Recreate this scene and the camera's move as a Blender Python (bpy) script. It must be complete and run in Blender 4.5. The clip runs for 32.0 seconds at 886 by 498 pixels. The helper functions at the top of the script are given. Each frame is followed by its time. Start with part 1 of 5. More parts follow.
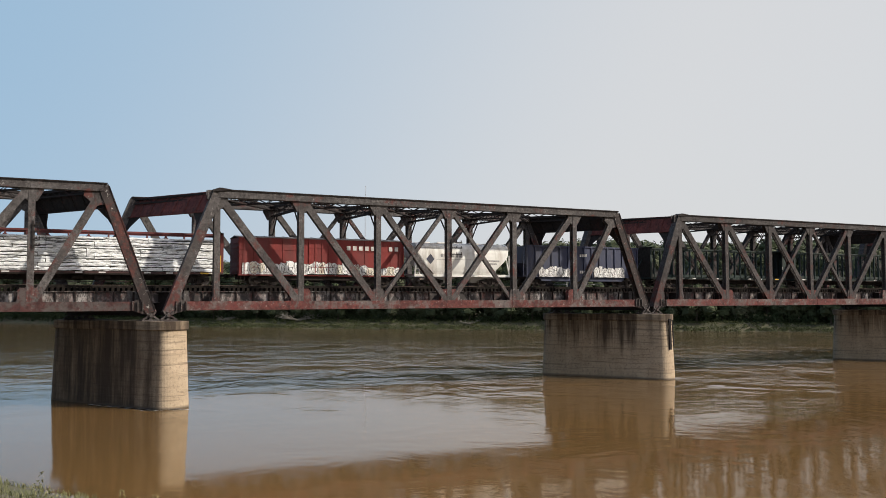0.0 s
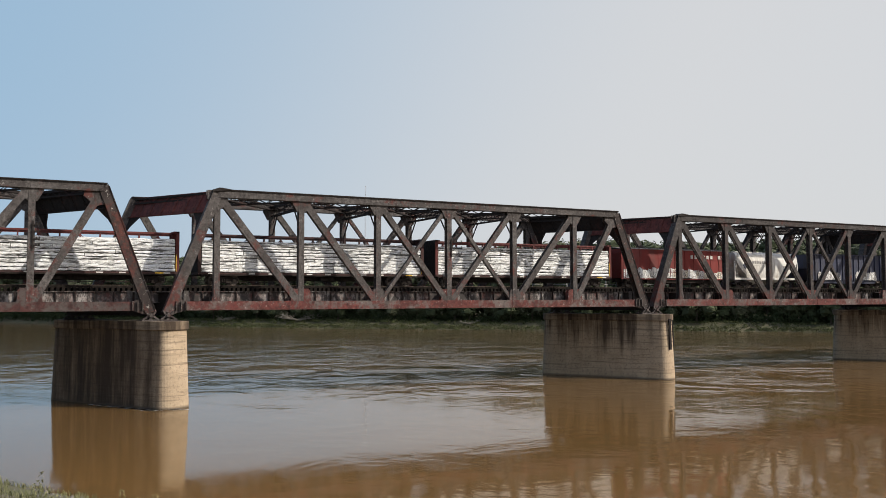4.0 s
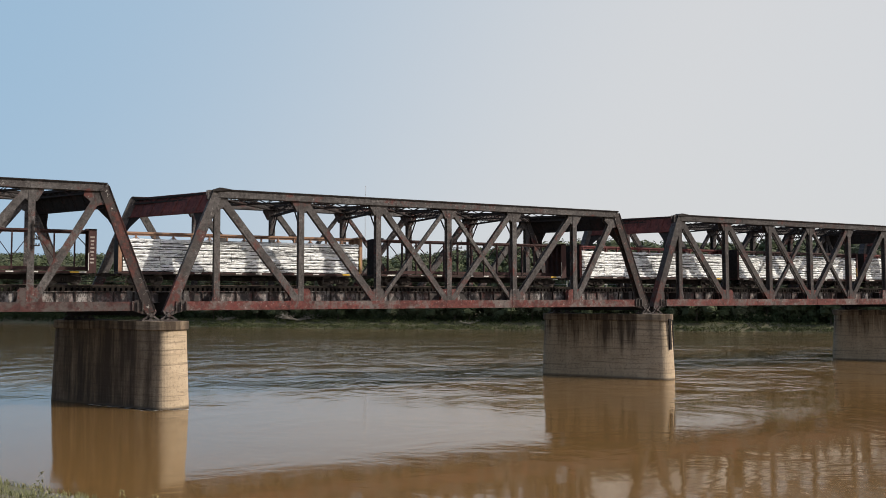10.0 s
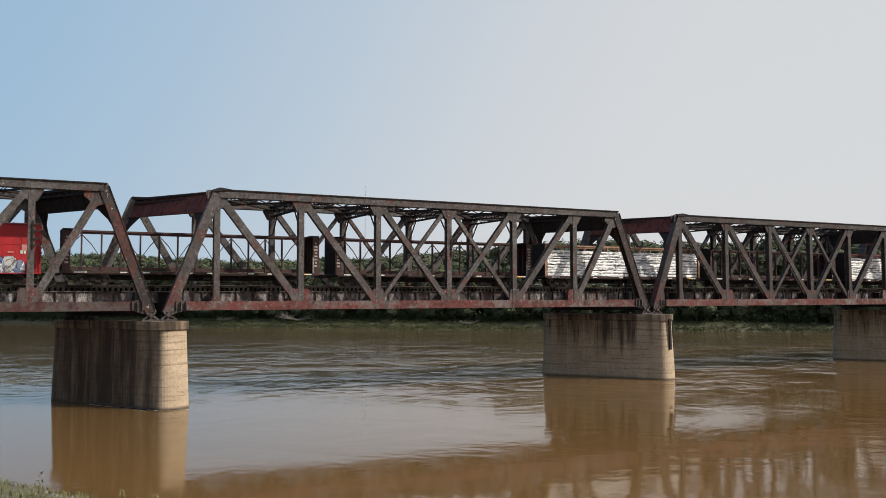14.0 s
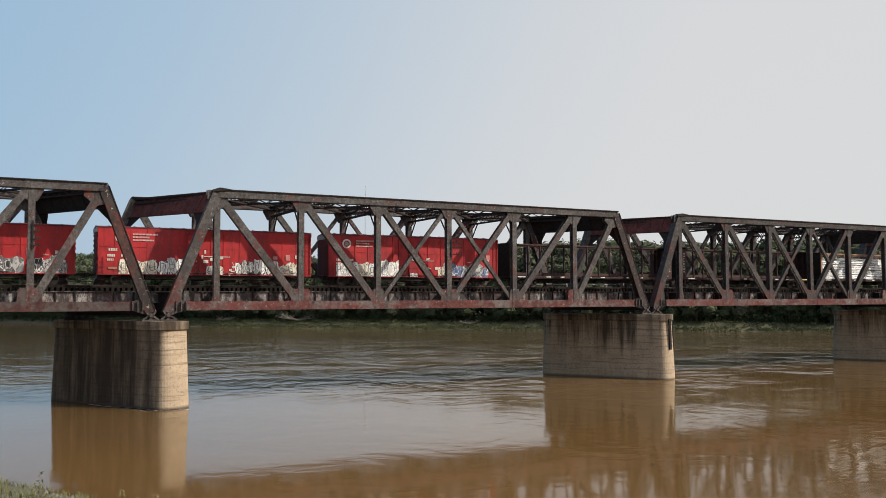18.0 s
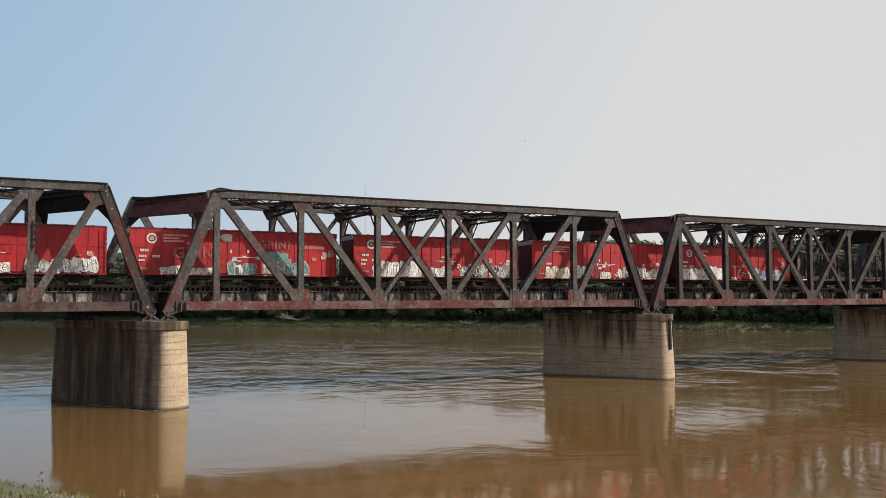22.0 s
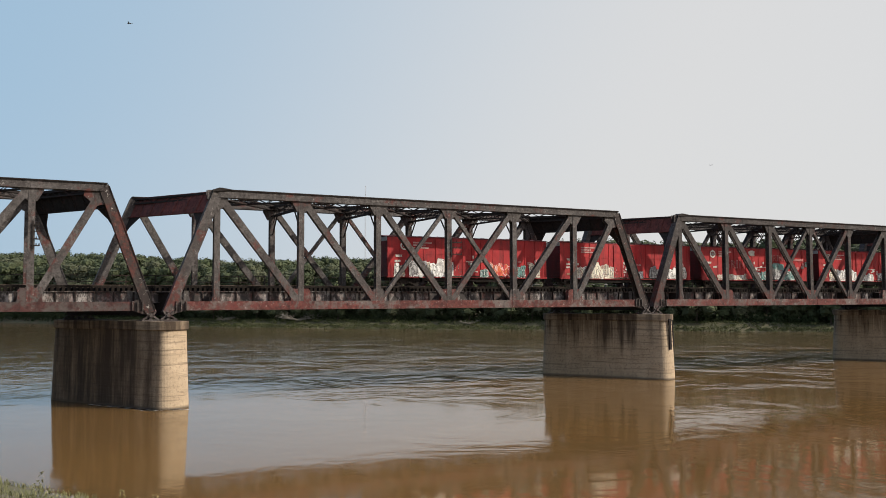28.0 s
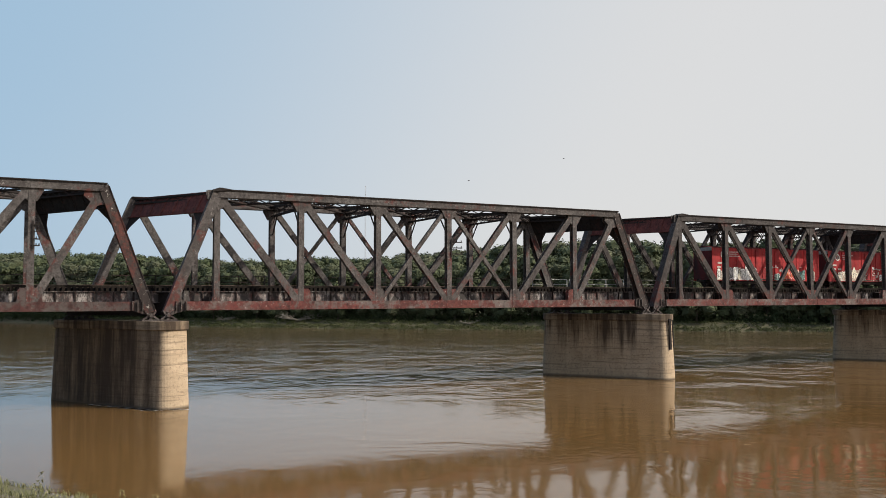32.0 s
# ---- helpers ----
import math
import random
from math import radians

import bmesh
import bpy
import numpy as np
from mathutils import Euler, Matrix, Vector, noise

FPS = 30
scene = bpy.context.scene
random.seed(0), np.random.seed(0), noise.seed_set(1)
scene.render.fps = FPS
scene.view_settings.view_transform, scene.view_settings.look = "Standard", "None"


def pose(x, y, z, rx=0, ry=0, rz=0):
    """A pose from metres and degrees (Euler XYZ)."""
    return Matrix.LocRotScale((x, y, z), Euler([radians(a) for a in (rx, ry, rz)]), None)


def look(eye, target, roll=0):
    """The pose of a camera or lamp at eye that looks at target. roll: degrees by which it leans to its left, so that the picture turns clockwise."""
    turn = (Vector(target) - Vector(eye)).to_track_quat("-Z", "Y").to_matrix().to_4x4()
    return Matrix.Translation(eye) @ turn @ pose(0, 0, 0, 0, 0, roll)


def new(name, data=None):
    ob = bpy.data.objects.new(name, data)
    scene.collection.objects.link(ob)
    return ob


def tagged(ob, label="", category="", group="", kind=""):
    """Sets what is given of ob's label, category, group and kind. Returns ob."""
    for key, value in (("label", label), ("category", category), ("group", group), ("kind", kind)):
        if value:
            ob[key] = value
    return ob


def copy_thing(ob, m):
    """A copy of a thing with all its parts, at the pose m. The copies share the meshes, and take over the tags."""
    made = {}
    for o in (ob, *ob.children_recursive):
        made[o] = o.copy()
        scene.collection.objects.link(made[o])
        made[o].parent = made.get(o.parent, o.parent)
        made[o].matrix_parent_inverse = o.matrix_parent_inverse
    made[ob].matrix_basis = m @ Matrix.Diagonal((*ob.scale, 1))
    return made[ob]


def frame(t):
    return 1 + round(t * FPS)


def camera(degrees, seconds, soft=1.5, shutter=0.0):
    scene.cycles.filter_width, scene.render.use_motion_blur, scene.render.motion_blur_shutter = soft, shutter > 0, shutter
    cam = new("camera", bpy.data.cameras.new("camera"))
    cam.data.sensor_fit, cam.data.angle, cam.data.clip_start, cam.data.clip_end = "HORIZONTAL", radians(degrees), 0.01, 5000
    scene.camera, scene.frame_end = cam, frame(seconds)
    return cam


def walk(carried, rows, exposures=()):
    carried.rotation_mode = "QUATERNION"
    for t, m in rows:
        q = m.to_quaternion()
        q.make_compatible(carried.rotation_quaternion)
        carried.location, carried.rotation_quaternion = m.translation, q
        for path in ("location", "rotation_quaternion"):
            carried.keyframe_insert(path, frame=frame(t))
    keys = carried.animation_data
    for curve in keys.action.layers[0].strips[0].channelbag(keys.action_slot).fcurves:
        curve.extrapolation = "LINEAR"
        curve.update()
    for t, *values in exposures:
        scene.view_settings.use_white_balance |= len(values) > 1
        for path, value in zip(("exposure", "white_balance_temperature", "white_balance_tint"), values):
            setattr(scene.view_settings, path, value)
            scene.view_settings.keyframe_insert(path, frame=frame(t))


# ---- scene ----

# ---------------------------------------------------------------- camera
cam = camera(54.25, 32.0, soft=0.8)
EYE = Vector((-16.67, -73.79, 8.85))
YAW, PITCH = 0.4789, 0.0557
AIM = EYE + Vector((math.sin(YAW) * math.cos(PITCH), math.cos(YAW) * math.cos(PITCH), math.sin(PITCH))) * 100
walk(cam, [(0.0, look(EYE, AIM, -0.127)), (32.0, look(EYE, AIM, -0.127))], 
     exposures=[(0.0, 0.72, 6500, 10), (4.0, 0.695, 6500, 10), (13.0, 0.695, 6500, 10), (20.0, 0.735, 6620, 10), (25.0, 0.75, 6660, 10), (32.0, 0.78, 6660, 10)])

# ---------------------------------------------------------------- light
SUN_WAY = Vector((1.15, -1.0, 1.08)).normalized()
world = bpy.data.worlds.new("sky")
scene.world = world
world.use_nodes = True
wn = world.node_tree.nodes
sky = wn.new("ShaderNodeTexSky")
sky.sky_type, sky.sun_disc = "NISHITA", False
sky.sun_elevation = math.asin(SUN_WAY.z)
sky.sun_rotation = math.atan2(SUN_WAY.x, SUN_WAY.y)
sky.air_density, sky.dust_density, sky.ozone_density, sky.altitude = 1.0, 3.0, 1.0, 100
wn["Background"].inputs["Strength"].default_value = 0.15
# summer haze low in the sky: blue away from the sun, white towards it
wl = world.node_tree.links
way = wn.new("ShaderNodeTexCoord").outputs["Generated"]
sunward = wn.new("ShaderNodeVectorMath")
sunward.operation = "DOT_PRODUCT"
sunward.inputs[1].default_value = (0.755, -0.656, -0.50)
wl.new(way, sunward.inputs[0])


def smooth_step(value, a, b, c, d):
    n = wn.new("ShaderNodeMapRange")
    n.interpolation_type = "SMOOTHSTEP"
    for key, v in (("From Min", a), ("From Max", b), ("To Min", c), ("To Max", d)):
        n.inputs[key].default_value = v
    wl.new(value, n.inputs["Value"])
    return n.outputs[0]


def sky_mix(fac, a, b):
    n = wn.new("ShaderNodeMix")
    n.data_type = "RGBA"
    wl.new(fac, n.inputs["Factor"])
    for v, s in ((a, n.inputs[6]), (b, n.inputs[7])):
        if isinstance(v, tuple):
            s.default_value = (*v, 1.0)
        else:
            wl.new(v, s)
    return n.outputs[2]


lift = wn.new("ShaderNodeSeparateXYZ")
wl.new(way, lift.inputs[0])
haze = sky_mix(smooth_step(sunward.outputs["Value"], -0.885, -0.05, 0.0, 1.0), (1.29, 1.98, 2.68), (2.74, 2.78, 2.83))
veiled = sky_mix(smooth_step(lift.outputs["Z"], 0.33, 0.80, 0.96, 0.05), sky.outputs[0], haze)
wl.new(veiled, wn["Background"].inputs["Color"])
sun = new("sun", bpy.data.lights.new("sun", "SUN"))
sun.data.energy, sun.data.angle, sun.data.color = 2.6, radians(0.6), (1.0, 0.93, 0.82)
sun.matrix_world = look(SUN_WAY * 200, (0, 0, 0))

# ---------------------------------------------------------------- materials


def rgba(c):
    return (c[0], c[1], c[2], 1.0)


class Nodes:
    """A small builder for a node material."""

    def __init__(self, name, rough=0.7, metal=0.0, spec=0.5):
        self.m = bpy.data.materials.new(name)
        self.m.use_nodes = True
        self.t = self.m.node_tree
        self.b = self.t.nodes["Principled BSDF"]
        self.b.inputs["Roughness"].default_value = rough
        self.b.inputs["Metallic"].default_value = metal
        self.b.inputs["Specular IOR Level"].default_value = spec
        self.co = self.t.nodes.new("ShaderNodeTexCoord").outputs["Object"]

    def link(self, a, b):
        self.t.links.new(a, b)

    def space(self, sx, sy, sz):
        n = self.t.nodes.new("ShaderNodeMapping")
        n.inputs["Scale"].default_value = (sx, sy, sz)
        self.link(self.co, n.inputs["Vector"])
        return n.outputs[0]

    def noise(self, scale, detail=5, rough=0.6, stretch=(1, 1, 1), distort=0.0):
        n = self.t.nodes.new("ShaderNodeTexNoise")
        n.inputs["Scale"].default_value, n.inputs["Detail"].default_value = scale, detail
        n.inputs["Roughness"].default_value, n.inputs["Distortion"].default_value = rough, distort
        self.link(self.space(*stretch), n.inputs["Vector"])
        return n.outputs["Fac"]

    def ramp(self, fac, lo, hi, a=0.0, b=1.0):
        n = self.t.nodes.new("ShaderNodeMapRange")
        n.inputs["From Min"].default_value, n.inputs["From Max"].default_value = lo, hi
        n.inputs["To Min"].default_value, n.inputs["To Max"].default_value = a, b
        self.link(fac, n.inputs["Value"])
        return n.outputs[0]

    def mix(self, fac, a, b):
        n = self.t.nodes.new("ShaderNodeMix")
        n.data_type = "RGBA"
        self.link(fac, n.inputs["Factor"])
        for v, s in ((a, n.inputs[6]), (b, n.inputs[7])):
            if isinstance(v, tuple):
                s.default_value = rgba(v)
            else:
                self.link(v, s)
        return n.outputs[2]

    def math(self, op, a, b):
        n = self.t.nodes.new("ShaderNodeMath")
        n.operation = op
        for v, s in ((a, n.inputs[0]), (b, n.inputs[1])):
            if isinstance(v, (int, float)):
                s.default_value = v
            else:
                self.link(v, s)
        return n.outputs[0]

    def rand(self):
        return self.t.nodes.new("ShaderNodeObjectInfo").outputs["Random"]

    def island(self):
        return self.t.nodes.new("ShaderNodeNewGeometry").outputs["Random Per Island"]

    def bump(self, h, strength, dist=0.02):
        n = self.t.nodes.new("ShaderNodeBump")
        n.inputs["Strength"].default_value, n.inputs["Distance"].default_value = strength, dist
        self.link(h, n.inputs["Height"])
        self.link(n.outputs[0], self.b.inputs["Normal"])

    def done(self, color):
        if isinstance(color, tuple):
            self.b.inputs["Base Color"].default_value = rgba(color)
        else:
            self.link(color, self.b.inputs["Base Color"])
        return self.m


def steel(name, base, alt, rust, rust_lo, fleck=None, fleck_lo=0.60, coarse=6.0, streak=(5.0, 0.22), low_rust=0.0):
    """Old bridge paint: large faded areas, patches of rust, chips, and dark runs. low_rust: how much more it rusts near the deck."""
    n = Nodes(name, 0.8, 0.0, 0.25)
    c = n.mix(n.ramp(n.noise(0.55, 4, 0.6), 0.36, 0.64), base, alt)
    c = n.mix(n.ramp(n.noise(3.6, 8, 0.8), 0.44, 0.60, 0, 0.8), c, tuple(0.42 * v for v in alt))
    spread = n.math("ADD", n.math("MULTIPLY", n.noise(0.42, 3), 0.5), n.math("MULTIPLY", n.noise(2.4, 8, 0.78), 0.5))
    if low_rust:
        split = n.t.nodes.new("ShaderNodeSeparateXYZ")
        n.link(n.co, split.inputs[0])
        spread = n.math("ADD", spread, n.ramp(split.outputs["Z"], 13.0, 8.6, 0, low_rust))
    c = n.mix(n.ramp(spread, rust_lo - 0.035, rust_lo + 0.04, 0, 0.92), c, rust)
    f = n.noise(coarse, 8, 0.8)
    if fleck:
        c = n.mix(n.ramp(f, fleck_lo, fleck_lo + 0.06, 0, 0.8), c, fleck)
    c = n.mix(n.ramp(n.noise(streak[0], 5, 0.7, (1, 1, streak[1])), 0.52, 0.72, 0, 0.75), c, (0.018, 0.014, 0.013))
    n.bump(f, 0.4, 0.012)
    return n.done(c)


STEEL = steel("weathered_grey_steel", (0.130, 0.118, 0.112), (0.066, 0.057, 0.054), (0.105, 0.034, 0.028), 0.568, (0.30, 0.275, 0.26), 0.585, 4.0, low_rust=0.03)
STEEL_DARK_GREY = steel("dark_grey_steel", (0.088, 0.078, 0.075), (0.046, 0.039, 0.037), (0.085, 0.028, 0.023), 0.570, (0.23, 0.21, 0.20), 0.59, 4.0, low_rust=0.03)
STEEL_FLAKED = steel("flaking_grey_steel", (0.062, 0.050, 0.046), (0.038, 0.029, 0.027), (0.105, 0.035, 0.028), 0.555, (0.66, 0.62, 0.58), 0.600, 2.2)
STEEL_RED = steel("rusted_red_steel", (0.155, 0.045, 0.038), (0.105, 0.036, 0.031), (0.130, 0.110, 0.101), 0.540, (0.42, 0.36, 0.34), 0.585, 3.0, (1.4, 0.8))
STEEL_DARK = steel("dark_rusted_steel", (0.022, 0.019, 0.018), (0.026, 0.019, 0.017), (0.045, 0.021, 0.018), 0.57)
STEEL_DULL = steel("dull_red_steel", (0.100, 0.036, 0.031), (0.070, 0.030, 0.027), (0.082, 0.068, 0.063), 0.52, (0.30, 0.25, 0.24), 0.60, 3.0, (1.4, 0.8))
STEEL_SHOE = steel("greasy_bearing_steel", (0.110, 0.094, 0.086), (0.055, 0.044, 0.040), (0.075, 0.032, 0.026), 0.600, (0.32, 0.29, 0.27), 0.58, 5.0)
PORTAL = steel("portal_red_plate", (0.140, 0.040, 0.033), (0.095, 0.031, 0.027), (0.060, 0.034, 0.030), 0.585, streak=(2.0, 0.25))


def stringer_paint():
    n = Nodes("stained_stringer_paint", 0.8)
    c = n.mix(n.ramp(n.noise(0.6, 5, 0.7), 0.42, 0.6), (0.30, 0.275, 0.26), (0.085, 0.033, 0.028))
    c = n.mix(n.ramp(n.noise(2.4, 6, 0.78, (1, 1, 0.45)), 0.42, 0.54), c, (0.035, 0.029, 0.027))
    return n.done(c)


def concrete(name, stain_and_shade, depth, whole=False):
    """stain_and_shade: strength of the deck run-off with the side's shade painted in; depth: height at which the runs
    thin out.
    """
    n = Nodes(name, 0.9, 0.0, 0.3)
    split = n.t.nodes.new("ShaderNodeSeparateXYZ")
    n.link(n.co, split.inputs[0])
    c = n.mix(n.ramp(n.noise(0.5, 5, 0.6), 0.35, 0.7), (0.46, 0.36, 0.25), (0.34, 0.26, 0.175))
    # form boards, pits and the old high-water marks
    boards = n.noise(1.0, 5, 0.7, (0.10, 0.10, 3.4))
    c = n.mix(n.ramp(boards, 0.52, 0.62, 0, 0.62), c, (0.10, 0.075, 0.052))
    c = n.mix(n.ramp(boards, 0.40, 0.34, 0, 0.35), c, (0.42, 0.34, 0.25))
    g = n.noise(4.0, 8, 0.82)
    c = n.mix(n.ramp(g, 0.53, 0.63, 0, 0.75), c, (0.17, 0.13, 0.095))
    # run-off stains the length below the deck, with the side's shade painted in
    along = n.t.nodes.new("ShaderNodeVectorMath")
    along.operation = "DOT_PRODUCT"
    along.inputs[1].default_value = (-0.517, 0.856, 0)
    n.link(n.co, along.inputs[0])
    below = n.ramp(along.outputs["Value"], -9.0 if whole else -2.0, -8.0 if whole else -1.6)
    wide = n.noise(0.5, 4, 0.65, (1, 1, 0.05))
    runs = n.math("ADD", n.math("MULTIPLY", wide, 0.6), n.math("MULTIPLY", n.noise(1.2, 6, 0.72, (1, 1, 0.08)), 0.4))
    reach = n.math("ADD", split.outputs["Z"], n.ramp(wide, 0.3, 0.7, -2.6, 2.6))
    c = n.mix(n.math("MULTIPLY", n.ramp(n.noise(0.9, 5, 0.7, (1, 1, 0.3)), 0.3, 0.62, stain_and_shade * 0.45, stain_and_shade), below), c, (0.082, 0.057, 0.040))
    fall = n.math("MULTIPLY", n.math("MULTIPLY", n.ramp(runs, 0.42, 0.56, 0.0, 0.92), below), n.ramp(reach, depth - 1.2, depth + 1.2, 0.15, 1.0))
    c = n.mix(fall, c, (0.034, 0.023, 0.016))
    c = n.mix(n.ramp(split.outputs["Z"], 0.26, 0.08, 0, 0.75), c, (0.06, 0.048, 0.036))
    n.bump(n.math("ADD", g, n.noise(1.4, 3, 0.6, (0.2, 0.2, 3))), 0.7, 0.05)
    return n.done(c)


def water_look():
    n = Nodes("muddy_river_water", 0.075, 0, 0.5)
    n.b.inputs["IOR"].default_value = 1.33
    c = n.mix(n.ramp(n.noise(0.035, 3), 0.35, 0.65), (0.148, 0.082, 0.028), (0.118, 0.069, 0.026))
    reflect_tint = n.mix(n.ramp(n.noise(0.05, 3), 0.35, 0.65), (0.104, 0.071, 0.036), (0.080, 0.060, 0.034))
    # broken water in the wake of the piers, smooth upstream of them
    place = n.t.nodes.new("ShaderNodeNewGeometry").outputs["Position"]
    split = n.t.nodes.new("ShaderNodeSeparateXYZ")
    n.link(place, split.inputs[0])
    # greyer base colour beyond the bridge stands in for grazing sky and tree reflection
    c = n.mix(n.ramp(split.outputs["Y"], 0.0, 50.0), c, reflect_tint)
    patch = n.noise(0.05, 3, 0.55, (1, 1, 1), 0.8)
    reach = n.math("ADD", n.math("ADD", split.outputs["Y"], n.math("MULTIPLY", split.outputs["X"], 0.22)), n.ramp(patch, 0.3, 0.7, -13, 13))
    wake = n.math("MULTIPLY", n.ramp(reach, -2, 28, 0.13, 1.15), n.ramp(reach, 60, 170, 1.0, 0.6))
    wake = n.math("MULTIPLY", wake, n.ramp(split.outputs["X"], -12, 40, 0.25, 1.0))
    wake = n.math("MULTIPLY", wake, n.ramp(n.noise(0.11, 4, 0.6, (1, 1, 1), 0.8), 0.38, 0.62, 0.35, 1.25))
    w = n.noise(0.27, 4, 0.58, (1, 1, 1), 1.6)
    fine = n.noise(1.1, 2, 0.5)
    big = n.noise(0.075, 2, 0.5, (1, 1, 1), 1.8)
    h = n.math("ADD", n.math("ADD", w, n.math("MULTIPLY", big, 2.2)), n.math("MULTIPLY", fine, 0.07))
    n.bump(n.math("MULTIPLY", h, wake), 0.30, 0.34)
    return n.done(c)


def plain(name, a, b, scale=2.0, rough=0.7, metal=0.0, bump=0.0, stretch=(1, 1, 1), dirt=None, spec=0.4):
    n = Nodes(name, rough, metal, spec)
    f = n.noise(scale, 5, 0.65, stretch)
    c = n.mix(n.ramp(f, 0.35, 0.65), a, b)
    if dirt:
        c = n.mix(n.ramp(n.noise(scale * 0.7, 5, 0.7, (1, 1, 0.2)), 0.5, 0.72, 0, 0.8), c, dirt)
    if bump:
        n.bump(f, bump, 0.03)
    return n.done(c)


def leaf_look(name, a, b):
    n = Nodes(name, 0.8, 0.0, 0.2)
    c = n.mix(n.island(), a, b)
    c = n.mix(n.math("MULTIPLY", n.rand(), 0.55), c, (0.035, 0.05, 0.018))
    return n.done(c)


STRINGER = stringer_paint()
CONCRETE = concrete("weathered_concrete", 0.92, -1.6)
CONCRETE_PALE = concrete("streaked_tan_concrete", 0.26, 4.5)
WATER = water_look()
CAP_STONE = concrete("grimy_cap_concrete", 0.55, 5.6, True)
TIE = plain("creosoted_timber", (0.012, 0.010, 0.009), (0.022, 0.018, 0.015), 3.0, 0.95, 0, 0.4, spec=0.08)
RAIL = plain("rail_steel", (0.10, 0.07, 0.055), (0.16, 0.12, 0.1), 6.0, 0.5, 0.6)
LEAF = leaf_look("tree_leaves", (0.092, 0.106, 0.058), (0.066, 0.080, 0.042))
LEAF_OLIVE = leaf_look("olive_leaves", (0.104, 0.108, 0.066), (0.076, 0.082, 0.048))
# darker leaf tone paints in the shade under the bank trees
LEAF_SHADED = leaf_look("shaded_undergrowth_leaves", (0.034, 0.046, 0.017), (0.022, 0.031, 0.012))
BARK = plain("bark", (0.09, 0.07, 0.055), (0.05, 0.04, 0.03), 4.0, 0.95, 0, 0.5)
GRASS = leaf_look("bank_grass", (0.118, 0.118, 0.046), (0.060, 0.070, 0.028))
WEED = leaf_look("dry_bank_grass", (0.26, 0.245, 0.13), (0.15, 0.15, 0.065))
DRIFT = plain("bleached_driftwood", (0.20, 0.18, 0.155), (0.11, 0.095, 0.08), 5.0, 0.9)
SOIL = plain("bank_soil_and_grass", (0.080, 0.080, 0.040), (0.115, 0.098, 0.060), 0.35, 0.95, 0, 0.5)
BALLAST = plain("ballast_stone", (0.22, 0.2, 0.18), (0.14, 0.13, 0.12), 6.0, 0.95, 0, 0.6)
WHITE_PAINT = plain("white_handrail_paint", (0.62, 0.62, 0.6), (0.4, 0.38, 0.35), 5.0, 0.6)
PALE_RAIL = plain("galvanised_handrail", (0.42, 0.42, 0.41), (0.28, 0.27, 0.26), 5.0, 0.6)
UNDER = plain("grimy_underframe", (0.020, 0.016, 0.014), (0.042, 0.034, 0.03), 3.0, 0.9, 0.0, spec=0.15)
WHEEL = plain("worn_wheel_steel", (0.13, 0.105, 0.09), (0.22, 0.19, 0.17), 4.0, 0.6, 0.5)

# ---------------------------------------------------------------- mesh helpers


class Mesh:
    """Vertices and faces of one part."""

    def __init__(self):
        self.v, self.f = [], []

    def hexa(self, p):
        k = len(self.v)
        self.v += [tuple(q) for q in p]
        for q in ((0, 3, 2, 1), (4, 5, 6, 7), (0, 1, 5, 4), (1, 2, 6, 5), (2, 3, 7, 6), (3, 0, 4, 7)):
            self.f.append(tuple(k + i for i in q))
        return self

    def box(self, x0, x1, y0, y1, z0, z1):
        return self.hexa([(x0, y0, z0), (x1, y0, z0), (x1, y1, z0), (x0, y1, z0), (x0, y0, z1), (x1, y0, z1), (x1, y1, z1), (x0, y1, z1)])

    def bar(self, a, b, w, d, side=(0, 1, 0)):
        """A bar from a to b, w wide across and d deep along side."""
        a, b = Vector(a), Vector(b)
        t = (b - a).normalized()
        s = Vector(side)
        s = (s - t * s.dot(t)).normalized()
        n = t.cross(s)
        return self.hexa([e + s * (d / 2 * j) + n * (w / 2 * i) for e, o in ((a, 1), (b, 1)) for i, j in ((-1, -1), (1, -1), (1, 1), (-1, 1))])

    def prism(self, pts, a, b):
        """A plate: the outline pts (functions of depth a and b give its two faces)."""
        k, n = len(self.v), len(pts)
        self.v += [a(p) for p in pts] + [b(p) for p in pts]
        self.f.append(tuple(range(k, k + n)))
        self.f.append(tuple(range(k + 2 * n - 1, k + n - 1, -1)))
        for i in range(n):
            j = (i + 1) % n
            self.f.append((k + j, k + i, k + n + i, k + n + j))
        return self

    def plate_xz(self, pts, y0, y1):
        return self.prism(pts, lambda p: (p[0], y0, p[1]), lambda p: (p[0], y1, p[1]))

    def tube(self, a, b, r0, r1=None, n=8):
        a, b = Vector(a), Vector(b)
        r1 = r0 if r1 is None else r1
        t = (b - a).normalized()
        s = t.orthogonal().normalized()
        u = t.cross(s)
        k = len(self.v)
        for e, r in ((a, r0), (b, r1)):
            for i in range(n):
                q = 2 * math.pi * i / n
                self.v.append(tuple(e + (s * math.cos(q) + u * math.sin(q)) * r))
        self.f.append(tuple(range(k + n - 1, k - 1, -1)))
        self.f.append(tuple(range(k + n, k + 2 * n)))
        for i in range(n):
            j = (i + 1) % n
            self.f.append((k + i, k + j, k + n + j, k + n + i))
        return self

    def data(self, name, material, smooth=False):
        me = bpy.data.meshes.new(name)
        me.from_pydata(self.v, [], self.f)
        me.materials.append(material)
        if smooth:
            me.polygons.foreach_set("use_smooth", [True] * len(me.polygons))
        me.update()
        return me


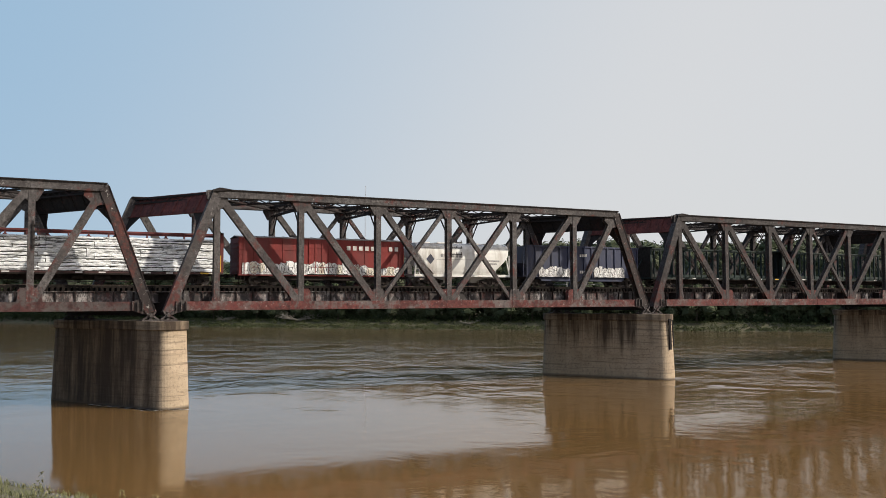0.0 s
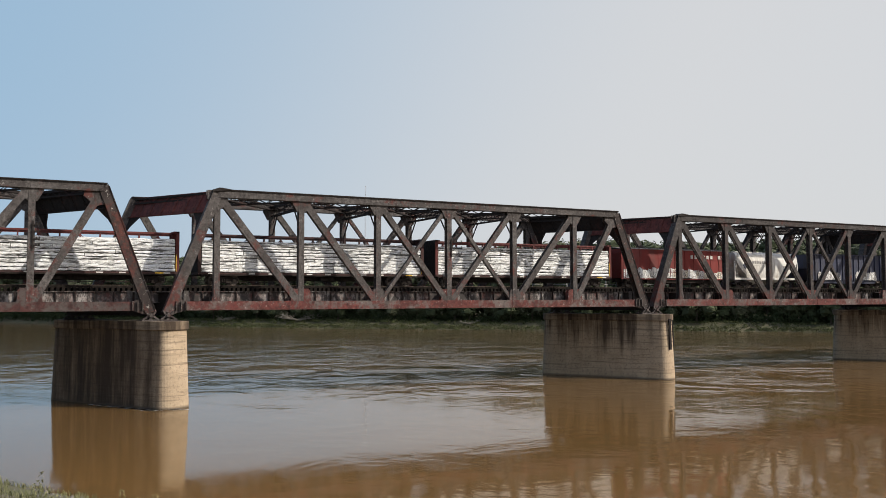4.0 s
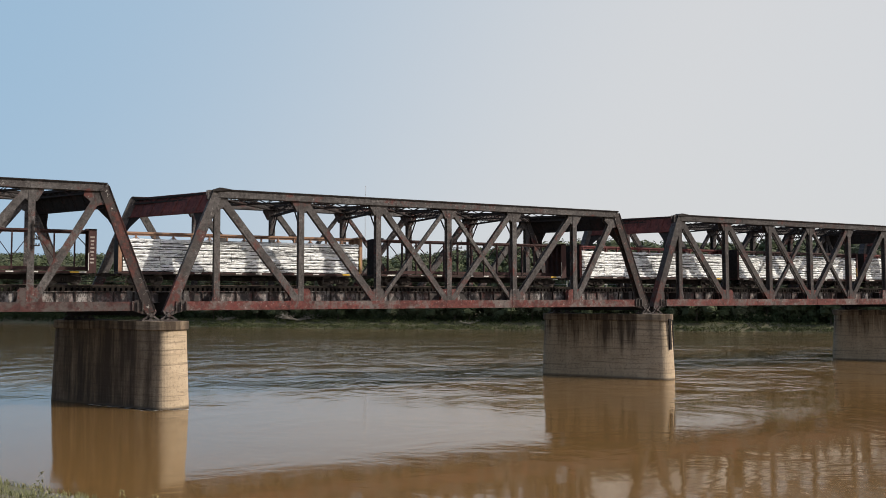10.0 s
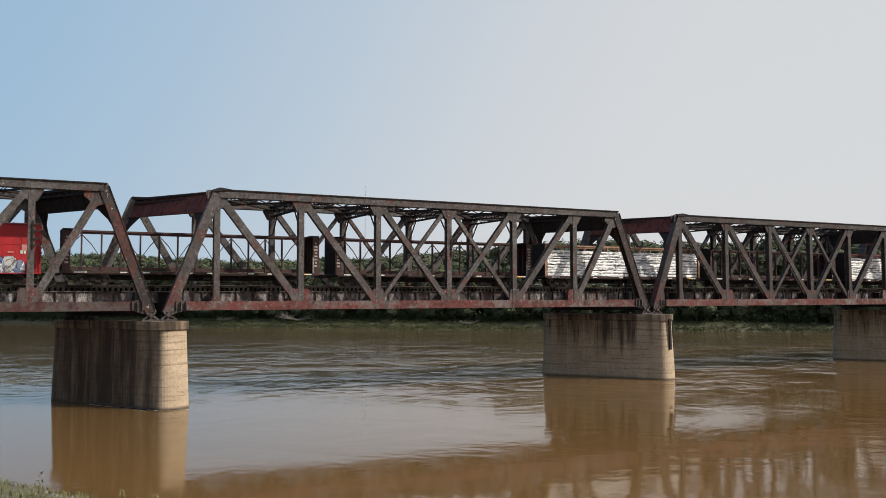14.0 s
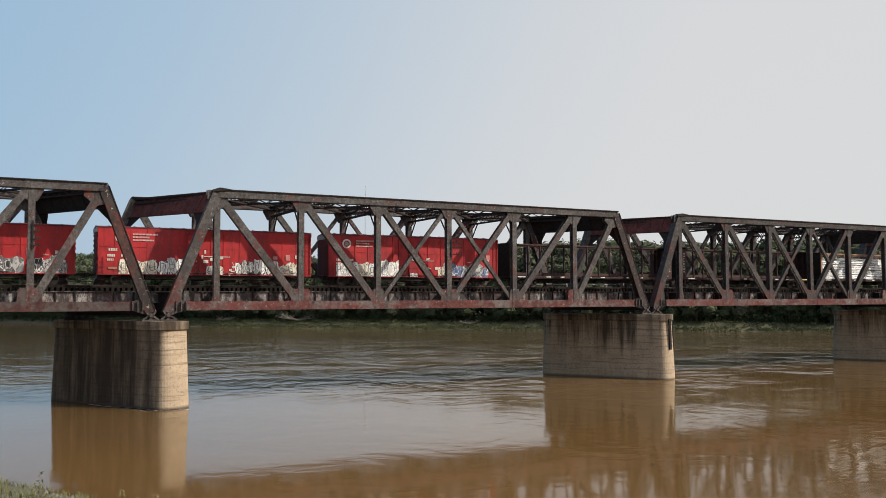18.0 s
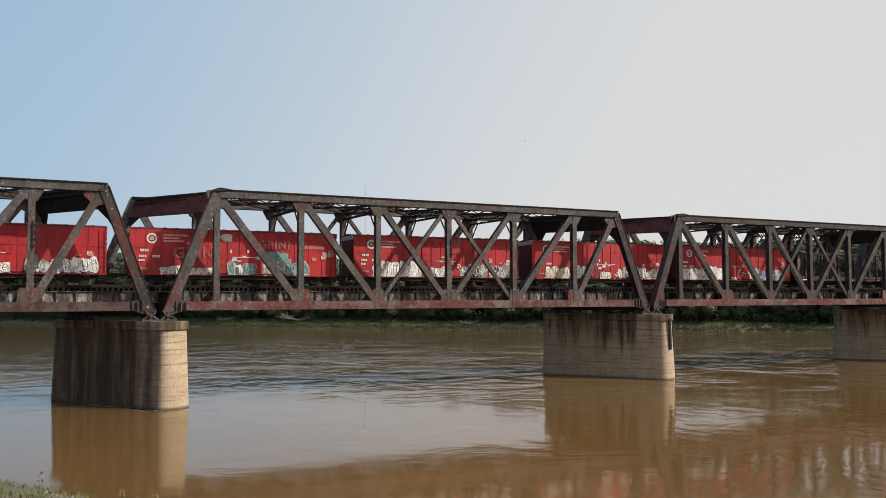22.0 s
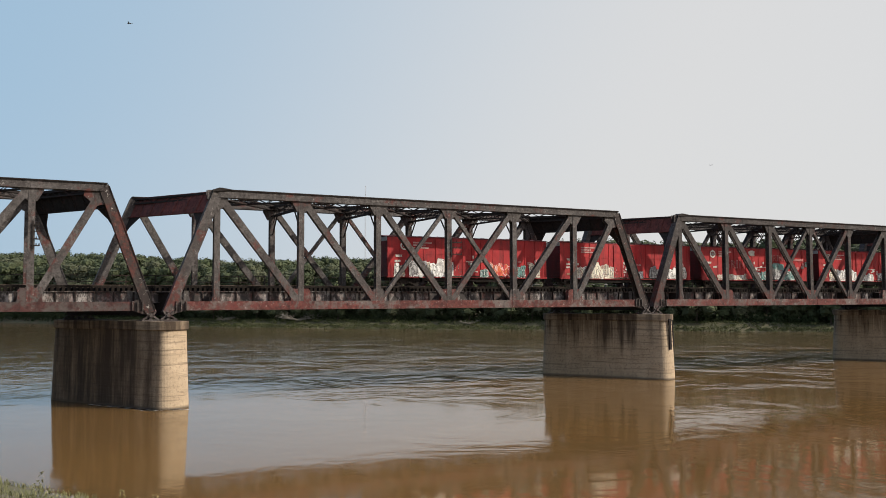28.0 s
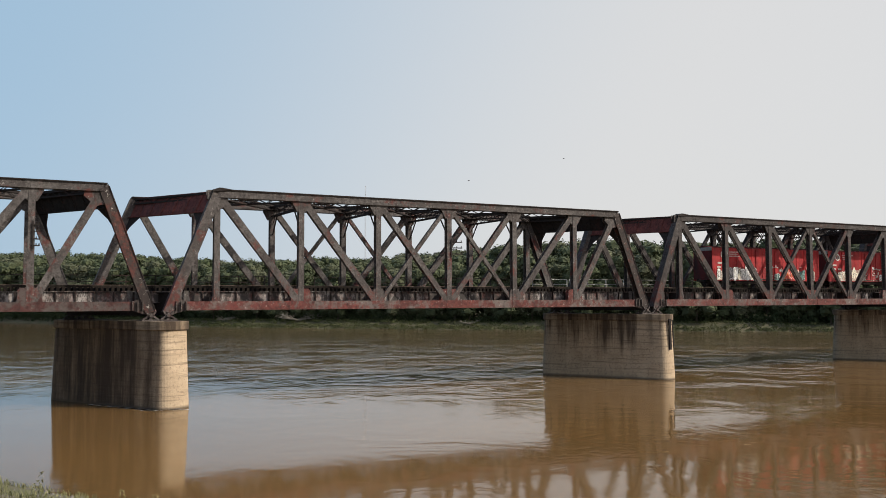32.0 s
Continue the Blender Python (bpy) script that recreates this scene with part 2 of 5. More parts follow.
def part(name, mesh, material, parent=None, label="", at=None, smooth=False):
    """One mesh object under a thing or a part."""
    me = mesh if isinstance(mesh, bpy.types.Mesh) else mesh.data(name, material, smooth)
    ob = new(name, me)
    ob.parent = parent
    if at is not None:
        ob.matrix_basis = at
    if label:
        ob["label"] = label
    return ob


def thing(name, label, category, group="", kind="", at=None):
    ob = tagged(new(name), label, category, group, kind)
    if at is not None:
        ob.matrix_basis = at
    return ob


# ---------------------------------------------------------------- plan
PANEL, WIDTH = 7.4, 8.98
HIP, FOOT, GAP = 5.43, 3.90, 1.40
ZB, ZT = 8.19, 17.67
SPAN = 5 * PANEL + HIP + 2 * FOOT
RAIL_Z, TRACK_Y = 9.95, WIDTH / 2
CAP_Z = 6.97
SPEED = 10.694


def run(t):
    """How far the train has rolled after t seconds; it slows very slightly."""
    return SPEED * t + float(np.interp(t, [0, 8, 16, 24, 28, 30, 32], [0.0, 0.49, 0.79, 0.96, 1.0, 0.90, 0.50]))



def far_bank(x):
    return float(np.interp(x, [-400, -60, -4, 45, 83, 150, 235, 320, 700], [800, 345, 267, 185, 146, 88, 10, -60, -380]))


def near_side(x, y):
    """Metres inland from the near waterline."""
    return -0.85 * (x + 12.6) - 0.53 * (y + 32.3) - 0.35


def ground_z(x, y):
    n, f = near_side(x, y), (y - far_bank(x)) * 0.72
    wig = 0.5 * noise.noise((x * 0.08, y * 0.08, 3.0)) + 0.25 * noise.noise((x * 0.4, y * 0.4, 9.0))
    z = -2.5
    if n > -4:
        z = max(z, 6.6 * (min(max(n, 0), 26) / 26) ** 1.5 + 0.35 * min(n, 1.2) + wig * min(1, max(0, n) / 5))
    if f > -4:
        z = max(z, min(0.5 * f, 1.9) + 0.02 * min(max(f, 0), 150) + wig * min(1, max(0, f) / 5))
    if f > 15:
        z += 0.11 * min(f - 15, 90) * min(1, max(0, (110 - x) / 90))
    if x < -56 or x > 252:
        z = max(z, RAIL_Z - 0.62 - max(0, abs(y - TRACK_Y) - 3.2) * 0.6)
    return z


def build_ground():
    xs = sorted(set([-3000, -1800, -1100, -700, -450, -300] + list(range(-240, -40, 8)) + list(range(-40, 2, 1)) + list(range(4, 330, 5)) + [345, 370, 420, 520, 700, 1100, 1800, 3000]))
    ys = sorted(set([-3000, -1500, -800, -400, -240, -160, -120, -90] + list(range(-70, -16, 1)) + list(range(-14, 24, 2)) + list(range(24, 340, 5)) + [360, 400, 480, 600, 900, 1500, 3000]))
    m = Mesh()
    for y in ys:
        for x in xs:
            m.v.append((x, y, ground_z(x, y)))
    w = len(xs)
    for j in range(len(ys) - 1):
        for i in range(w - 1):
            k = j * w + i
            m.f.append((k, k + 1, k + w + 1, k + w))
    tagged(part("ground", m, SOIL, smooth=True), "grassy earth river banks", "ground", kind="structure")


def build_water():
    m = Mesh()
    m.v = [(-3000, -3000, 0), (3000, -3000, 0), (3000, 3000, 0), (-3000, 3000, 0)]
    m.f = [(0, 1, 2, 3)]
    return tagged(part("water", m, WATER), "muddy brown river water with soft ripples and eddies", "river", kind="structure")


build_ground()
river = build_water()

# ---------------------------------------------------------------- bridge


def h_member(a, b, w, d, laced=False):
    """A riveted member of H section, or two channels laced together across their open sides."""
    a, b = Vector(a), Vector(b)
    m = Mesh()
    t = (b - a).normalized()
    s = Vector((0, 1, 0))
    n = t.cross(s)
    if not laced:
        h, k, f, c = w / 2, d / 2, 0.05, 0.035
        prof = [(-h, -k), (h, -k), (h, -k + f), (c, -k + f), (c, k - f), (h, k - f), (h, k), (-h, k), (-h, k - f), (-c, k - f), (-c, -k + f), (-h, -k + f)]
        q = len(prof)
        m.v = [tuple(e + n * u + s * v) for e in (a, b) for u, v in prof]
        m.f = [tuple(range(q - 1, -1, -1)), tuple(range(q, 2 * q))] + [(i, (i + 1) % q, q + (i + 1) % q, q + i) for i in range(q)]
        return m
    for o in (-d / 2 + 0.02, d / 2 - 0.02):
        m.bar(a + s * o, b + s * o, w, 0.04)
        for q in (-1, 1):
            m.bar(a + s * (o * 0.8) + n * q * (w / 2 - 0.02), b + s * (o * 0.8) + n * q * (w / 2 - 0.02), 0.035, 0.1)
    steps = max(4, int((b - a).length / 0.42))
    for q in (-1, 1):
        side = n * q * (w / 2 + 0.01)
        for i in range(steps):
            k = (d / 2 - 0.06) * (1 if i % 2 else -1)
            m.bar(a.lerp(b, i / steps) + side - s * k, a.lerp(b, (i + 1) / steps) + side + s * k, 0.02, 0.075)
    return m


def chord(x0, x1, y, z, w, cover, up=1):
    """A box chord with a cover plate and splice plates."""
    m = Mesh()
    for s in (-1, 1):
        m.box(x0, x1, y + s * 0.3 - 0.025, y + s * 0.3 + 0.025, z - w / 2, z + w / 2)
        m.box(x0, x1, y + s * 0.3 - (0.11 if s < 0 else 0.025), y + s * 0.3 + (0.11 if s > 0 else 0.025), z - w / 2 - 0.022, z - w / 2)
    if not cover:
        m.box(x0, x1, y - 0.28, y + 0.28, z - 0.03, z + 0.03)
    k = x0 + 2.2
    while k < x1 - 1:
        m.box(k, k + 0.9, y - 0.345, y - 0.328, z - w / 2 + 0.06, z + w / 2 - 0.06)
        k += PANEL
    return m


def gusset(pts, y, mat, span):
    """A pair of gusset plates on the two faces of a joint, with rivet heads along the near one."""
    for s in (-1, 1):
        part("gusset_plate", Mesh().plate_xz(pts, y + s * 0.235 - 0.012, y + s * 0.235 + 0.012), mat, span)


def build_truss(span, y, flip, sc, main, chord_paint):
    """One truss plane. flip: turned end for end."""
    total = 5 * PANEL + HIP
    open_work = main is STEEL_DARK_GREY

    def X(x):
        return sc * ((total - x) - HIP if flip else x)

    def seg(a, b):
        return (min(a, b), max(a, b))

    top, bot = lambda x: (X(x), y, ZT), lambda x: (X(x), y, ZB)
    part("top_chord", chord(*seg(X(0), X(total)), y, ZT, 0.60, True), main, span)
    lo, hi = seg(X(0), X(total))
    part("cover_plate", Mesh().box(lo - 0.25, hi + 0.25, y - 0.44, y + 0.44, ZT + 0.30, ZT + 0.38), STEEL_DARK, span, "dark riveted cover plate on the top chord")
    part("bottom_chord", chord(*seg(X(-FOOT + 1.35), X(total + FOOT - 1.35)), y, ZB, 0.72, False), chord_paint, span, "rust-red riveted bottom chord with flaking paint")
    if not flip:
        peak = [(lo - 0.45, ZT + 0.12), (lo - 0.45, ZT + 0.30), (lo + 0.10, ZT + 0.50), (lo + 0.35, ZT + 0.50), (lo + 1.2, ZT + 0.384), (lo + 1.2, ZT + 0.36)]
        part("hip_cap", Mesh().plate_xz(peak, y - 0.46, y + 0.46), STEEL_DARK, span, "bent dark cap plate over the hip")
    for a, b in ((0, -FOOT), (total, total + FOOT)):
        m = Mesh()
        p, q = Vector(top(a)), Vector((X(b), y, ZB - 0.55))
        for s in (-1, 1):
            o = Vector((0, s * 0.33, 0))
            m.bar(p + o, q + o, 0.78, 0.05)
        m.bar(p + Vector((0, 0, 0.3)), q, 0.06, 0.62)
        n = (q - p).normalized().cross(Vector((0, 1, 0)))
        if n.z < 0:
            n = -n
        m.bar(p + n * 0.41, q + n * 0.41, 0.05, 0.84)
        part("end_post", m, STEEL_FLAKED if a and not flip else main, span)
        foot_x = X(b)
        inward = 1 if X(a) > X(b) else -1
        pts = [(foot_x - 0.30 * inward, ZB - 0.72), (foot_x + 0.32 * inward, ZB - 0.72), (foot_x + 1.5 * inward, ZB - 0.34), (foot_x + 1.5 * inward, ZB + 0.34), (foot_x + 0.72 * inward, ZB + 0.6), (foot_x - 0.12 * inward, ZB + 0.15)]
        for off, wide in ((1.0, 0.34), (1.55, 0.42)):
            part("end_stiffener", Mesh().box(foot_x + inward * off - wide / 2, foot_x + inward * off + wide / 2, y + 0.36, y + 0.42, ZB - 0.35, ZB + 1.25), main, span)
        for off in (0.62, 1.02, 1.42):
            part("end_stiffener", Mesh().box(foot_x + inward * off - 0.05, foot_x + inward * off + 0.05, y - 0.47, y - 0.30, ZB - 0.36, ZB + 0.38), STEEL_SHOE, span)
        gusset(pts, y, STEEL_SHOE, span)
        m = Mesh()
        for yy in (-0.42, 0.42):
            for k in (-1, 1):
                m.bar((foot_x + k * 0.62, y + yy, CAP_Z + 0.1), (foot_x + k * 0.16, y + yy, CAP_Z + 0.42), 0.13, 0.1)
                m.bar((foot_x + k * 0.16, y + yy, CAP_Z + 0.42), (foot_x + k * 0.40, y + yy, ZB - 0.42), 0.13, 0.1)
        m.box(foot_x - 0.72, foot_x + 0.72, y - 0.6, y + 0.6, CAP_Z, CAP_Z + 0.11)
        m.tube((foot_x, y - 0.6, CAP_Z + 0.45), (foot_x, y + 0.6, CAP_Z + 0.45), 0.15, n=12)
        m.box(foot_x - 0.16, foot_x + 0.16, y - 0.36, y + 0.36, CAP_Z + 0.1, ZB - 0.6)
        part("bearing_shoe", m, STEEL_SHOE, span)
    for k in range(6):
        x = k * PANEL
        part("vertical", h_member(bot(x), (X(x), y, ZT - 0.28), 0.50, 0.56), main, span)
        gx = X(x)
        heavy = 0.80 if k in (1, 3, 5) else 0.50
        if k == 0:
            heavy = 0.45
        pts = [(gx - heavy - 0.3, ZB - 0.36), (gx + heavy + 0.3, ZB - 0.36), (gx + heavy + 0.1, ZB + 0.45), (gx + heavy + 0.05, ZB + 1.25), (gx + heavy * 0.85, ZB + 1.45), (gx - heavy * 0.85, ZB + 1.45), (gx - heavy - 0.05, ZB + 1.25), (gx - heavy - 0.1, ZB + 0.45)]
        if k == 0:
            pts = [(gx - 0.55, ZB - 0.36), (gx + 0.55, ZB - 0.36), (gx + 0.3, ZB + 0.8), (gx - 0.3, ZB + 0.8)]
        gusset(pts, y, chord_paint if k in (1, 3, 5) else main, span)
        w = 0.85
        pts = [(gx - w, ZT + 0.28), (gx - w, ZT - 0.45), (gx - 0.4, ZT - 1.25), (gx + 0.4, ZT - 1.25), (gx + w, ZT - 0.45), (gx + w, ZT + 0.28)]
        gusset(pts, y, main, span)
    gx = X(total)
    s = 1 if X(1) > X(0) else -1
    gusset([(gx - 1.3 * s, ZT + 0.28), (gx - 1.5 * s, ZT - 0.7), (gx - 0.6 * s, ZT - 1.5), (gx + 0.5 * s, ZT - 1.2), (gx + 0.35 * s, ZT + 0.28)], y, main, span)
    for a, b, w, laced in ((0, 1, 0.62, False), (1, 2, 0.60, False), (2, 3, 0.52, False), (3, 2, 0.34, True), (4, 3, 0.50, False), (3, 4, 0.34, True), (5, 4, 0.58, False)):
        part("counter_diagonal" if laced else "diagonal", h_member(top(a * PANEL), bot(b * PANEL), w, 0.5 if not laced else 0.36, laced or open_work), main, span)
    part("diagonal", h_member(top(total), bot(5 * PANEL), 0.60, 0.5, open_work), main, span)


def laced_strut(a, b, depth, wide):
    """A horizontal strut of four angles with lacing on its faces."""
    a, b = Vector(a), Vector(b)
    m = Mesh()
    t = (b - a).normalized()
    n = t.cross(Vector((0, 0, 1))).normalized()
    steps = max(3, int((b - a).length / 0.8))
    for s in (-1, 1):
        for q in (0, -1):
            m.bar(a + n * s * wide / 2 + Vector((0, 0, q * depth)), b + n * s * wide / 2 + Vector((0, 0, q * depth)), 0.12, 0.12, n)
        for i in range(steps):
            u = i % 2
            p = a.lerp(b, i / steps) + n * s * wide / 2 + Vector((0, 0, -depth * u))
            r = a.lerp(b, (i + 1) / steps) + n * s * wide / 2 + Vector((0, 0, -depth * (1 - u)))
            m.bar(p, r, 0.07, 0.03, n)
    return m


def build_span(at, sc, label, main=STEEL, chord_paint=STEEL_RED):
    span = thing("truss_span", label, "bridge", "spans of the bridge", at=pose(at, 0, 0))
    total = 5 * PANEL + HIP
    build_truss(span, 0.0, False, sc, main, chord_paint)
    build_truss(span, WIDTH, True, sc, main, chord_paint)
    # portals in the planes of the end posts
    for near, far, lean in ((0, -HIP, -FOOT), (total, 5 * PANEL, FOOT)):
        slope = lean / (ZT - ZB)

        def at_z(u, z):
            return Vector((sc * (near + (far - near) * u + slope * (ZT - z)), WIDTH * u, z))

        m = Mesh()
        lo = ZT - 1.55
        n = Vector((0.03, 0, 0))
        quad = [at_z(0.035, ZT + 0.25), at_z(0.965, ZT + 0.25), at_z(0.965, lo), at_z(0.035, lo)]
        m.hexa([p - n for p in quad] + [p + n for p in quad])
        for z in (ZT + 0.22, lo):
            m.bar(at_z(0.03, z), at_z(0.97, z), 0.06, 0.34, (1, 0, 0))
        # right-end portals take the dark steel, which paints in their shade
        part("portal_plate", m, PORTAL if lean < 0 else STEEL_DARK, span, "deep rust-red portal plate" if lean < 0 else "deep portal plate with its shade put into the colour")
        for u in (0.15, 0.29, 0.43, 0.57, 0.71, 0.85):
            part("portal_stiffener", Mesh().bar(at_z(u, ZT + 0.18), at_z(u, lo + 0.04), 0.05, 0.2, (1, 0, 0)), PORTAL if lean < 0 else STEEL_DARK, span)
        for u, w in ((0.045, 0.12), (0.955, 0.84)):
            m = Mesh()
            k = 1 if u < 0.5 else -1
            tri = [at_z(u, lo), at_z(u + 0.13 * k, lo), at_z(u + 0.05 * k, lo - 0.9), at_z(u, lo - 2.2)]
            m.hexa([p - n for p in tri] + [p + n for p in tri])
            part("knee_bracket", m, STEEL_DARK, span)
    # struts, sway brackets and laterals between the top chords
    tops_near = [0, 1, 2, 3, 4, 5]
    for k in tops_near:
        x = sc * k * PANEL
        if k not in (0, 5):
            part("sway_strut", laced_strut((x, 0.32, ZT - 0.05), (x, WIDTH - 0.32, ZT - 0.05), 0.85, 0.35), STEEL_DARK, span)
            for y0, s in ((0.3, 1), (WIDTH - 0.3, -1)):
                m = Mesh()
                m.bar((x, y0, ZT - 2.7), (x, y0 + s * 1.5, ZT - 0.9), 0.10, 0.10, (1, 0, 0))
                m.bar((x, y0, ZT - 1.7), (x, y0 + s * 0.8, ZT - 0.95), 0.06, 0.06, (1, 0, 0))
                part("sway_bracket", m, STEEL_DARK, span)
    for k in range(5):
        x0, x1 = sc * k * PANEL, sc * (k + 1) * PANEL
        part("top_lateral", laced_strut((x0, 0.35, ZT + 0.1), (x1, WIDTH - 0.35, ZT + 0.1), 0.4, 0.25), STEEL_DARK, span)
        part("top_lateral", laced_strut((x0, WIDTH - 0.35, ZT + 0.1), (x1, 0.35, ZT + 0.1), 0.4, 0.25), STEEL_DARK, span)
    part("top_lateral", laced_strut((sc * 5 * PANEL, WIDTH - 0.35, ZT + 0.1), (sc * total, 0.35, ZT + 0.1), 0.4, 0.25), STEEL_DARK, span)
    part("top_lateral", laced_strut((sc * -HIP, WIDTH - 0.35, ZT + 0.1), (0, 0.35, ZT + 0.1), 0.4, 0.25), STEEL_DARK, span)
    # floor
    for k in range(6):
        x = sc * k * PANEL
        m = Mesh()
        m.box(x - 0.02, x + 0.02, 0.3, WIDTH - 0.3, 8.0, 9.3)
        for z in (8.0, 9.3):
            m.box(x - 0.2, x + 0.2, 0.3, WIDTH - 0.3, z - 0.02, z + 0.02)
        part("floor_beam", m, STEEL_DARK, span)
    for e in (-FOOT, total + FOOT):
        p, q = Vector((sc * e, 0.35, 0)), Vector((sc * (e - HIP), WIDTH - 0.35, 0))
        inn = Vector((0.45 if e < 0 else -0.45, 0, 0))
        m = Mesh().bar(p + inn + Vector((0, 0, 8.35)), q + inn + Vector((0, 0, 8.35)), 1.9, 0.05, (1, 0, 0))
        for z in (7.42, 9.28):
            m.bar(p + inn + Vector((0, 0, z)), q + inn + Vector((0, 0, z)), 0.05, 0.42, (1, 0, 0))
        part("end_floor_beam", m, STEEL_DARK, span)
    ends = (-FOOT - 0.4, total + FOOT + 0.4)
    for y, du in ((1.75, 0.2), (TRACK_Y - 0.95, 0.38), (TRACK_Y + 0.95, 0.62), (WIDTH - 1.75, 0.8)):
        x0, x1 = sc * (ends[0] - HIP * du), sc * (ends[1] - HIP * du)
        m = Mesh()
        m.box(x0, x1, y - 0.015, y + 0.015, 8.45, 9.38)
        m.box(x0, x1, y - 0.17, y + 0.17, 8.43, 8.46)
        m.box(x0, x1, y - 0.17, y + 0.17, 9.37, 9.40)
        part("stringer", m, STRINGER, span, "stained plate stringer with peeling light paint")
        stiff = Mesh().box(-0.05, 0.05, y - 0.13, y - 0.02, 8.46, 9.37).data("stiffener", STEEL_DARK)
        x = x0 + 0.3
        while x < x1 and y < TRACK_Y:
            part("stiffener", stiff, STEEL_DARK, span, at=pose(x, 0, 0))
            x += 1.45
    for k in range(5):
        m = Mesh()
        x0, x1 = sc * k * PANEL, sc * (k + 1) * PANEL
        m.bar((x0, 0.3, 7.95), (x1, WIDTH - 0.3, 7.95), 0.12, 0.12)
        m.bar((x0, WIDTH - 0.3, 7.93), (x1, 0.3, 7.93), 0.12, 0.12)
        part("bottom_lateral", m, STEEL_DARK, span)
    return span


SC = 0.954
build_span(0.0, 1.0, "weathered grey riveted through truss span with rust patches")
LEFT_AT = -FOOT - GAP - (5 * PANEL + HIP + FOOT) * SC
build_span(LEFT_AT, SC, "weathered grey riveted truss span with a rust-streaked end post", chord_paint=STEEL_DULL)
RIGHT_AT = 5 * PANEL + HIP + FOOT + GAP + FOOT * SC
third = build_span(RIGHT_AT, SC, "dark grey riveted truss span with laced counter diagonals", STEEL_DARK_GREY)
STEP = SPAN * SC + GAP
for i in (1, 2, 3):
    copy_thing(third, pose(RIGHT_AT + STEP * i, 0, 0))

# piers on the skew
AXIS = Vector((-HIP, WIDTH, 0)).normalized()
SIDE = Vector((AXIS.y, -AXIS.x, 0))


def pier_ring(s0, s1, half, z, n=17):
    """The outline of a pier at height z, with blunt rounded noses."""
    def nose(q):
        c, s = math.cos(q), math.sin(q)
        return 0.95 * half * abs(c) ** 0.62, half * math.copysign(abs(s) ** 0.72, s)

    pts = []
    for i in range(n):
        a, b = nose(math.pi * (i / (n - 1)) - math.pi / 2)
        pts.append((s1 + a, -b))
    for i in range(n):
        a, b = nose(math.pi * (i / (n - 1)) - math.pi / 2)
        pts.append((s0 - a, b))
    return [tuple(AXIS * a + SIDE * b + Vector((0, 0, z))) for a, b in pts]


def loft(rings):
    m = Mesh()
    n = len(rings[0])
    for r in rings:
        m.v += r
    for j in range(len(rings) - 1):
        for i in range(n):
            k = (i + 1) % n
            m.f.append((j * n + i, j * n + k, j * n + n + k, j * n + n + i))
    m.f.append(tuple(range(n - 1, -1, -1)))
    m.f.append(tuple(range((len(rings) - 1) * n, len(rings) * n)))
    return m


def build_pier(x, label, height=CAP_Z, look_of=CONCRETE_PALE):
    p = thing("bridge_pier", label, "bridge pier", "piers of the bridge", at=pose(x, 0, 0))
    ln = WIDTH / AXIS.y
    a, b = -1.0, ln + 0.4
    rings = [pier_ring(a - 0.12 + 0.025 * z, b + 0.12 - 0.025 * z, 1.55 - 0.022 * z, z) for z in (-3.0, 0.0, 2.0, 4.0, height - 0.72)]
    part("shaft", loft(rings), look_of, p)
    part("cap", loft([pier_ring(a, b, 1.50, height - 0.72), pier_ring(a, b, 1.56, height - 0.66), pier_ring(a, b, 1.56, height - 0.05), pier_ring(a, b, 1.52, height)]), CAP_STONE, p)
    return p


MID = -FOOT - GAP / 2
build_pier(MID, "tan concrete river pier with dark water stains and painted-in side shade", look_of=CONCRETE)
build_pier(5 * PANEL + HIP + FOOT + GAP / 2, "tan concrete river pier with a steel ladder rail")
for i in range(1, 4):
    build_pier(5 * PANEL + HIP + FOOT + GAP / 2 + STEP * i, "shaded concrete river pier with dark stains")
for x, y0 in ((LEFT_AT - FOOT - 3, -2), (RIGHT_AT + STEP * 3 + (5 * PANEL + HIP + FOOT) * SC + 3, -2)):
    m = Mesh().box(-3.5, 3.5, -2.5, WIDTH + 2.5, -2.5, CAP_Z)
    tagged(part("abutment", m, CONCRETE, at=pose(x - (2.7 if x < 0 else 0), 0, 0)), "plain concrete bridge abutment in the bank", "abutment", kind="structure")

# track
TRACK0, TRACK1 = -330.0, 470.0


def build_track():
    m = Mesh()
    x = TRACK0
    rnd = random.Random(4)
    while x < TRACK1:
        e = rnd.uniform(-0.06, 0.06)
        m.box(x - 0.12, x + 0.12, TRACK_Y - 1.75 + e, TRACK_Y + 1.75 + e, 9.42 if -58 < x < 255 else 9.55, 9.72)
        x += 0.42
    tagged(part("bridge_ties", m, TIE), "row of dark creosoted timber bridge ties", "railway ties", kind="stuff")
    for s in (-1, 1):
        y = TRACK_Y + s * 0.76
        m = Mesh()
        m.box(TRACK0, TRACK1, y - 0.07, y + 0.07, 9.725, 9.75)
        m.box(TRACK0, TRACK1, y - 0.012, y + 0.012, 9.75, 9.90)
        m.box(TRACK0, TRACK1, y - 0.036, y + 0.036, 9.90, RAIL_Z)
        tagged(part("rail", m, RAIL), "worn steel running rail on timber ties", "rail", "rails of the track")
        y = TRACK_Y + s * 1.5
        tagged(part("guard_timber", Mesh().box(LEFT_AT - 5, RIGHT_AT + 4 * STEP - 5, y - 0.1, y + 0.1, 9.725, 9.90), TIE), "dark guard timber along the tie ends", "timber", "guard timbers")


build_track()

